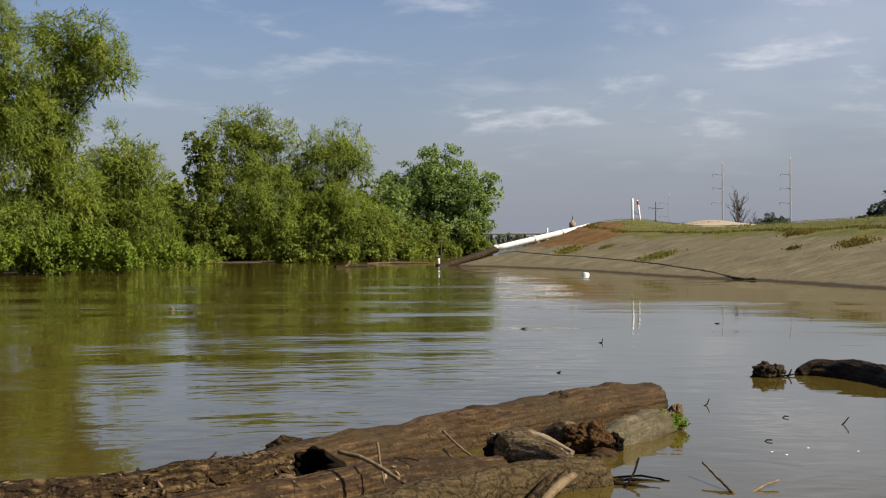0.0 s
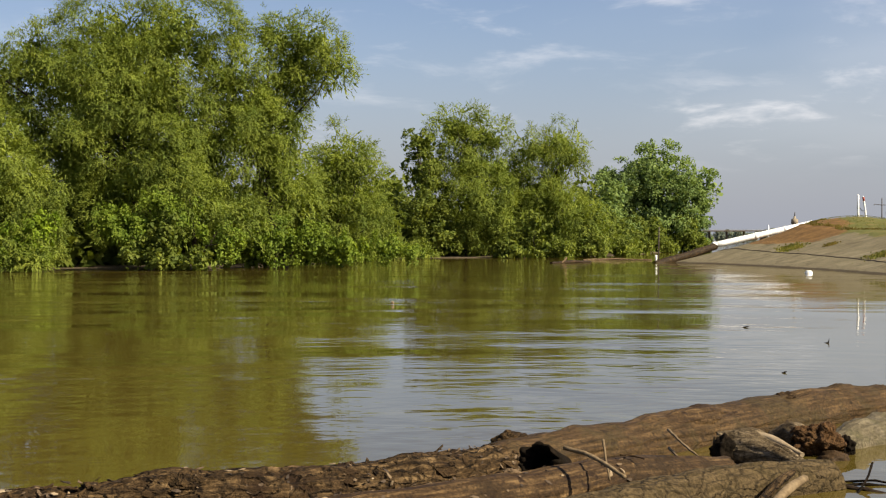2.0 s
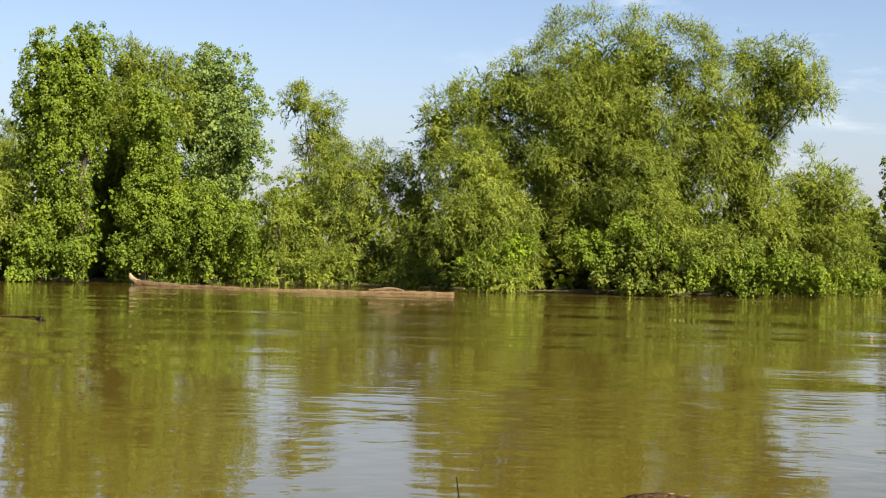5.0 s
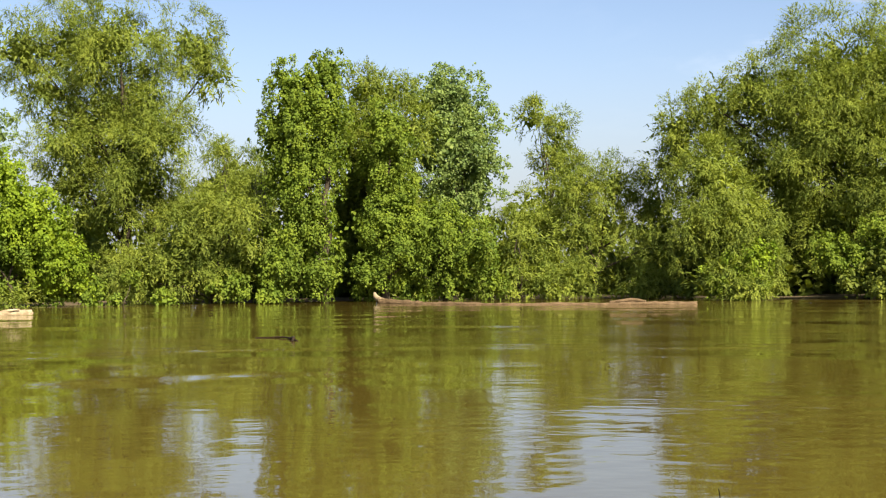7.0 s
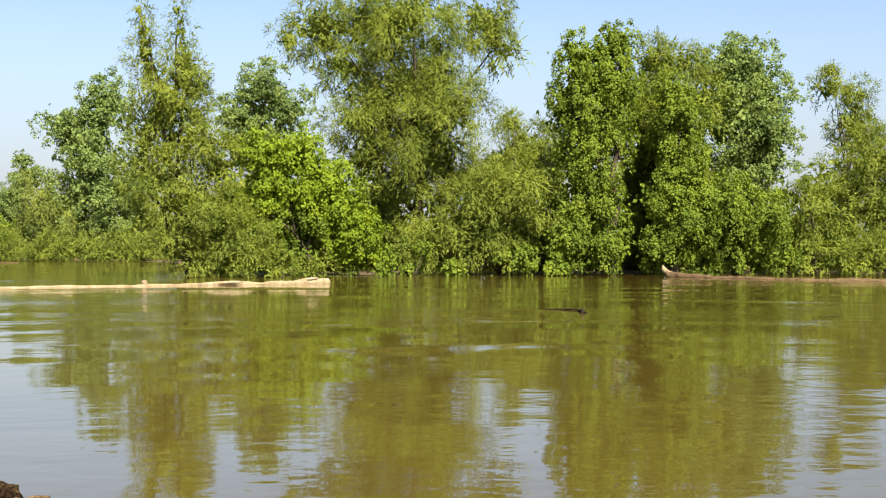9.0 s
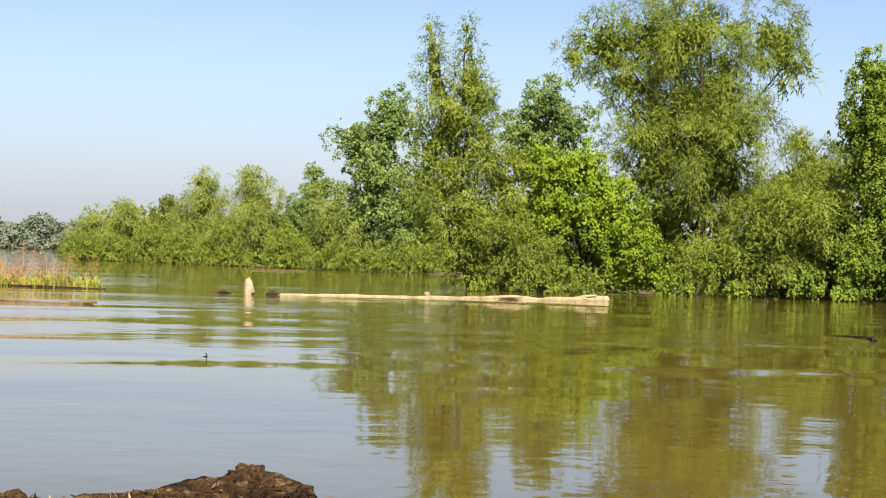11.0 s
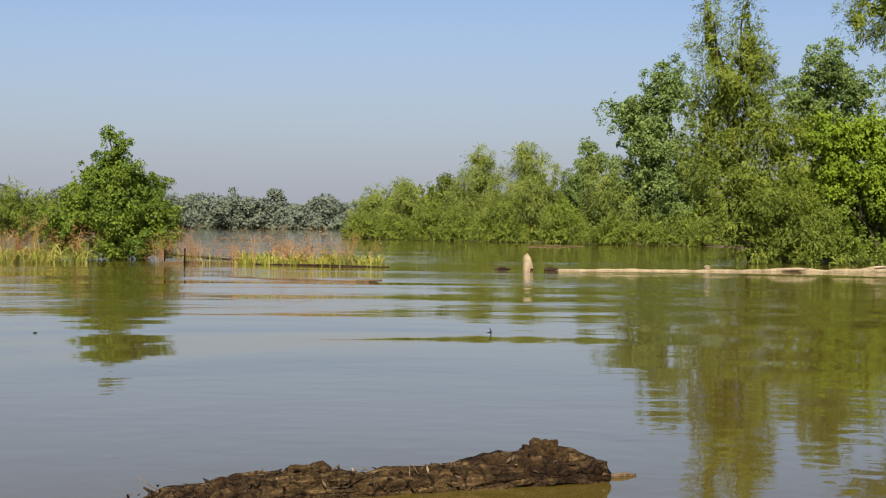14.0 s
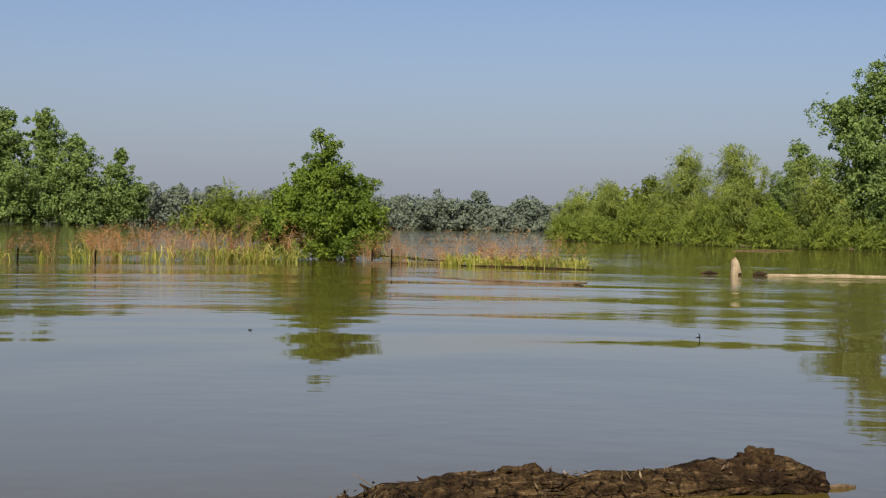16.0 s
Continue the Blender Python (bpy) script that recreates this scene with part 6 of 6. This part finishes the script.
def bare_tree(yaw, d, foot, height, wide, label, seed, thick=1.0):
    rnd = random.Random(seed)
    ob = thing("bare_tree", pose(*polar(yaw, d, foot)), label, "tree")
    stem = bend((0, 0, -0.3), (0.1, 0, height * 0.55), 6, 0, 0.05, seed)
    v, f = tube(stem, [thick * r for r in (0.15, 0.15, 0.14, 0.13, 0.12, 0.10, 0.08)], 8, 0.1, 2.0)
    mesh_object("trunk", v, f, GREY_HAZED_BARK, ob, "", True)
    twigs = []
    for i in range(26):
        p = stem[rnd.randint(2, 6)]
        a = rnd.uniform(0, 2 * math.pi)
        l = rnd.uniform(0.4, 1.0)
        q = p + Vector((math.cos(a) * wide * 0.5 * l, math.sin(a) * wide * 0.5 * l, height * 0.5 * rnd.uniform(0.3, 0.95)))
        line = bend(p, q, 5, 0.15, 0.08, seed + i)
        twigs.append(tube(line, [thick * r for r in (0.05, 0.045, 0.04, 0.03, 0.022, 0.016)], 6))
        for k in range(5):
            s = line[rnd.randint(2, 5)]
            t = s + Vector((rnd.uniform(-0.35, 0.35), rnd.uniform(-0.35, 0.35), rnd.uniform(0.15, 0.6)))
            twigs.append(tube(bend(s, t, 3, 0, 0.03, i + k), [thick * r for r in (0.022, 0.018, 0.014, 0.01)], 5))
    v, f = joined(twigs)
    mesh_object("branches", v, f, GREY_HAZED_BARK, ob, "bare grey branches", True)


bare_tree(-11.34, 160, 1.5, 5.6, 2.6, "small leafless tree behind the levee", 5)
bare_tree(-11.95, 170, 1.5, 2.8, 2.0, "leafless shrub behind the levee", 6)
bare_tree(42.6, 80, 0.0, 9.2, 1.0, "dead grey branches standing among the vines", 9, 0.5)
for i, (yaw, d, lobes, label) in enumerate((
        (-12.64, 300, [(-1.6, 4.2, 1.5), (0.6, 4.8, 1.8), (2.2, 4.3, 1.3), (0, 3, 1.8)], "tree behind the levee, greyed by haze painted into its leaves"),
        (-16.5, 200, [(-1.6, 3.8, 1.0), (0.4, 5.0, 1.5), (1.9, 6.2, 1.5), (1.2, 4.0, 1.7), (3.6, 5.4, 1.6)], "tree behind the levee, greyed by haze painted into its leaves"),
        (-12.1, 320, [(0, 4.0, 0.9), (1.2, 4.2, 0.8)], "small tree behind the levee, greyed by painted haze"))):
    p = polar(yaw, d)
    tree("dim", p.x, p.y, lobes, label, 300 + i, 1.0, 0.6, 0.2, "distant_tree", group="trees behind the levee")

# bridge far down the river
bridge = thing("bridge", pose(*polar(-3.0, 620)) @ pose(0, 0, 0, 0, 0, -3), "long low grey bridge over the river in the distance", "bridge")
for name, z, h, wide in (("deck", 4.1, 0.5, 1.5), ("railing", 4.75, 0.12, 0.1)):
    bm = bmesh.new()
    bmesh.ops.create_cube(bm, size=1.0, matrix=Matrix.Translation((-12, 0, z)) @ Matrix.Diagonal((62, wide * 4, h, 1)))
    bmesh.ops.bevel(bm, geom=bm.edges[:], offset=0.04, segments=1, affect="EDGES")
    part(name, bm, GREY_METAL if name == "railing" else CONCRETE, bridge)
for i in range(9):
    v, f = tube([(-40 + i * 7.0, 0, -1.5), (-40 + i * 7.0, 0, 3.9)], [0.5, 0.45], 10)
    mesh_object("pier", v, f, CONCRETE, bridge, "", True)
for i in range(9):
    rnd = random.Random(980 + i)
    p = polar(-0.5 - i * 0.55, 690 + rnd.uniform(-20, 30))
    # haze of distance painted into the leaf colour here too
    tree("far", p.x, p.y, [(rnd.uniform(-3, 3), 1.6, 2.6), (3, 1.2, 2.2), (-4, 1.0, 2.2)], "distant-shore tree with haze painted into its leaf colour", 985 + i, 1.2, 0.8, 0.2, group="trees on the distant shore")

# a white tub and a scrap afloat
tub = thing("floating_tub", pose(6.75, 70.0, 0, 0, 8, 0), "white plastic tub floating upside down", "tub")
v, f = tube([(0, 0, -0.08), (0, 0, 0.02), (0, 0, 0.11), (0, 0, 0.14)], [0.18, 0.17, 0.15, 0.12], 20)
mesh_object("body", v, f, WHITE_PAINT, tub, "", True)
v, f = tube([(0, 0, -0.02), (0, 0, 0.02)], [0.19, 0.19], 20)
mesh_object("rim", v, f, WHITE_PAINT, tub, "", True)
tagged(lump("foam_scrap", (5.6, 91.5, 0.03), (0.13, 0.10, 0.09), WHITE_PAINT, None, "", 92, 0.25, 3), "white foam scrap floating by the levee", "litter")
# ---- reeds in the flooded shallows, and what floats there ----
def reed_bed(name, spans, mat, label, seed, wide, plumes=False):
    """Blades or plumed stems along the bed, in tufts. Spans: from, to, tufts, stems in a tuft, how deep, how high, how bent."""
    rng = np.random.default_rng(seed)
    V = []
    for (x0, y0), (x1, y1), tufts, stems, deep, high, droop in spans:
        away = np.array((x0 + x1, y0 + y1)) / math.hypot(x0 + x1, y0 + y1)
        t = rng.random(tufts)
        heart = np.stack([x0 + (x1 - x0) * t, y0 + (y1 - y0) * t], 1) + away * rng.uniform(-0.3, deep, (tufts, 1))
        tall = rng.uniform(0.45, 1.0, tufts)
        which = np.repeat(np.arange(tufts), rng.poisson(stems, tufts) + 2)
        count = len(which)
        foot = heart[which] + rng.normal(size=(count, 2)) * 0.13
        h = high * tall[which] * rng.uniform(0.45, 1.05, count)
        a = rng.uniform(0, 2 * np.pi, count)
        bent = rng.uniform(0.05, droop, count)
        lean = np.stack([np.cos(a), np.sin(a)], 1) * (h * bent)[:, None]
        b = rng.uniform(0, 2 * np.pi, count)
        side = np.stack([np.cos(b), np.sin(b), 0 * b], 1) * wide * rng.uniform(0.6, 1.4, (count, 1))
        fall = np.clip(1.0 - 0.42 * bent**2, 0.3, 1.0)
        p = np.concatenate([foot, np.full((count, 1), -0.1)], 1)
        m = np.concatenate([foot + lean * 0.22, (h * 0.55 * (0.6 + 0.4 * fall))[:, None]], 1)
        n = np.concatenate([foot + lean * 0.62, (h * 0.86 * (0.35 + 0.65 * fall))[:, None]], 1)
        q = np.concatenate([foot + lean * 1.1, (h * fall)[:, None]], 1)
        V.append(np.stack([p - side * 0.7, p + side * 0.7, m + side, m - side], 1).reshape(-1, 4, 3))
        V.append(np.stack([m - side, m + side, n + side * 0.8, n - side * 0.8], 1).reshape(-1, 4, 3))
        V.append(np.stack([n - side * 0.8, n + side * 0.8, q + side * 0.1, q - side * 0.1], 1).reshape(-1, 4, 3))
        if plumes:  # a loose feathery head
            drift = np.stack([np.cos(a), np.sin(a), 0 * a], 1)
            for k in range(34):
                down = rng.uniform(0.0, 1.0, (count, 1)) ** 0.8
                c = q + drift * (0.10 - 0.10 * down) + np.concatenate([rng.normal(size=(count, 2)) * (0.03 + 0.085 * np.sin(np.pi * np.clip(down, 0.1, 0.95))), 0.10 - 0.48 * down], 1)
                d = rng.normal(size=(count, 3)) * 0.045; d[:, 2] = np.abs(d[:, 2]) * 0.5 - 0.035
                s = unit(rng.normal(size=(count, 3))) * 0.0105
                V.append(np.stack([c - s * 0.5, c + s * 0.5, c + d + s, c + d - s], 1).reshape(-1, 4, 3))
    v = np.concatenate(V).reshape(-1, 3)
    return tagged(mesh_object(name, v, np.arange(len(v)).reshape(-1, 4), mat), label, "reeds", kind="stuff")


reed_bed("reed_blades", [((-61.3, 15.2), (-56.6, 19.9), 62, 13, 1.6, 0.85, 1.5), ((-61.0, 15.6), (-57.0, 19.6), 50, 10, 2.4, 0.5, 0.9), ((-62.6, 12.4), (-61.3, 15.2), 9, 6, 1.5, 0.9, 2.2),
                         ((-63.4, 4.6), (-62.8, 9.2), 22, 13, 1.4, 1.3, 2.6), ((-62.0, -1.0), (-63.4, 4.6), 14, 11, 1.6, 1.25, 2.6), ((-60.6, -4.2), (-62.0, -1.0), 5, 6, 1.5, 1.1, 2.3)],
         REED, "green and straw-coloured reed blades standing in the water", 21, 0.021)
reed_bed("reed_plumes", [((-61.8, 14.6), (-57.2, 19.6), 34, 4, 2.5, 1.75, 0.8), ((-63.2, 12.0), (-61.8, 14.6), 15, 4, 2.0, 1.75, 0.9), ((-64.0, 3.0), (-63.6, 9.4), 22, 7, 3.0, 2.05, 0.9),
                         ((-62.3, -1.2), (-64.0, 3.0), 16, 7, 3.0, 2.0, 0.9), ((-60.6, -4.4), (-62.3, -1.2), 7, 4, 2.0, 1.8, 0.9)],
         PLUME, "thin reed stems with loose reddish brown plumes", 22, 0.0085, True)
for i, ((x, y), h) in enumerate((((-62.9, 12.25), 0.55), ((-62.4, 13.0), 0.62), ((-62.0, 0.6), 0.45), ((-60.9, -2.4), 0.5))):
    post("stake", (x, y, -0.2), h + 0.2, 0.035, BLACK_WOOD_AND_SHADE, "dark broken stake among the reeds", (0.03, 0.02), None, "stake")
for i, (pts, r, mat, label) in enumerate((
        ([(-62.9, 12.2, 0.02), (-62.6, 13.8, 0.03), (-62.3, 15.9, 0.02)], 0.07, LOG_TAN, "thin driftwood pole at the foot of the reeds"),
        ([(-63.4, 12.4, 0.35), (-62.9, 14.6, 0.18), (-62.6, 16.0, 0.10)], 0.05, LOG_DARK, "dark pole lying across the reeds"),
        ([(-60.9, 15.6, 0.0), (-58.6, 17.6, 0.02), (-56.2, 20.0, 0.0)], 0.05, LOG_DARK, "dark driftwood line along the reeds"),
        ([(-46.4, 10.9, -0.01), (-45.7, 11.5, 0.01), (-44.9, 11.9, -0.01)], 0.03, LOG_TAN, "thin brown branch floating by the reeds"),
        ([(-44.8, 11.7, 0.0), (-43.9, 12.5, 0.02), (-43.0, 13.5, -0.01)], 0.042, LOG_TAN, "brown floating branch with peeled bark"),
        ([(-42.8, 13.4, -0.01), (-42.3, 14.1, 0.01), (-41.9, 14.7, 0.05)], 0.04, LOG_TAN, "brown floating branch end"),
        ([(-112.0, 52.0, 0.0), (-113.0, 55.0, 0.03), (-114.0, 58.4, 0.0)], 0.07, LOG_TAN, "thin log afloat below the far willows"),
        ([(-6.9, 94.2, 0.0), (-5.8, 96.0, 0.06), (-4.6, 98.6, 0.02)], 0.13, LOG_DARK, "dark log lying in the shallows"),
        ([(-6.3, 95.0, 0.02), (-6.1, 95.3, 0.2), (-6.0, 95.5, 0.38)], 0.06, LOG_TAN, "upturned branch of a drift log"),
        ([(-5.6, 108.0, 0.0), (-3.6, 108.6, 0.04), (-0.6, 108.2, 0.0)], 0.10, LOG_TAN, "long pale log lying in the shallows"),
        ([(-25.9, 27.9, -0.01), (-24.9, 27.9, 0.03), (-23.7, 27.0, 0.0)], 0.03, LOG_DARK, "dark waterlogged branch afloat"),
        ([(-24.4, 27.5, 0.02), (-24.0, 27.2, 0.07), (-23.7, 26.8, 0.0)], 0.04, LOG_DARK, "dark knobbly branch afloat"))):
    ob = thing("floating_branch", pose(0, 0, 0), label, "branch", "driftwood")
    timber("wood", pts, [r * 0.8, r, r * 0.7], mat, ob, "", 400 + i, max(r, 0.05), 16, 0.3, 0.0, 0.1)

# small things afloat
for i, (x, y) in enumerate(((1.54, 28.58), (2.6, 24.63), (5.49, 29.91), (1.48, 19.24), (2.68, 15.47), (3.23, 14.39), (3.65, 13.86), (2.71, 12.78), (-23.5, 2.7), (-21.9, 9.5))):
    rnd = random.Random(450 + i)
    up = 0.07 if i in (1, 4, 6, 9) else 0.015
    l = 0.06 if y > 20 or x < -10 else 0.035
    stick("twig", [(x - l, y, -0.01), (x, y + rnd.uniform(-0.05, 0.05), 0.012), (x + l * rnd.uniform(0.2, 1), y, up)], 0.007 if y < 18 and x > 0 else 0.016, 0.005, BLACK_WOOD_AND_SHADE, None, "small dark twig floating on the river", "twig", 470 + i)
tagged(lump("foam_scrap", (-6.86, 37.66, 0.01), (0.05, 0.035, 0.035), PALE_WOOD, None, "", 93, 0.3, 3), "small pale scrap floating on the river", "litter")
for i, (x, y) in enumerate(((2.61, 12.19), (2.69, 12.03), (2.95, 12.4), (3.3, 12.2))):
    tagged(lump("foam_fleck", (x, y, 0.0), (0.013, 0.011, 0.004), WHITE_PAINT, None, "", 95 + i, 0.2, 2), "fleck of white foam on the water", "foam", "foam flecks")
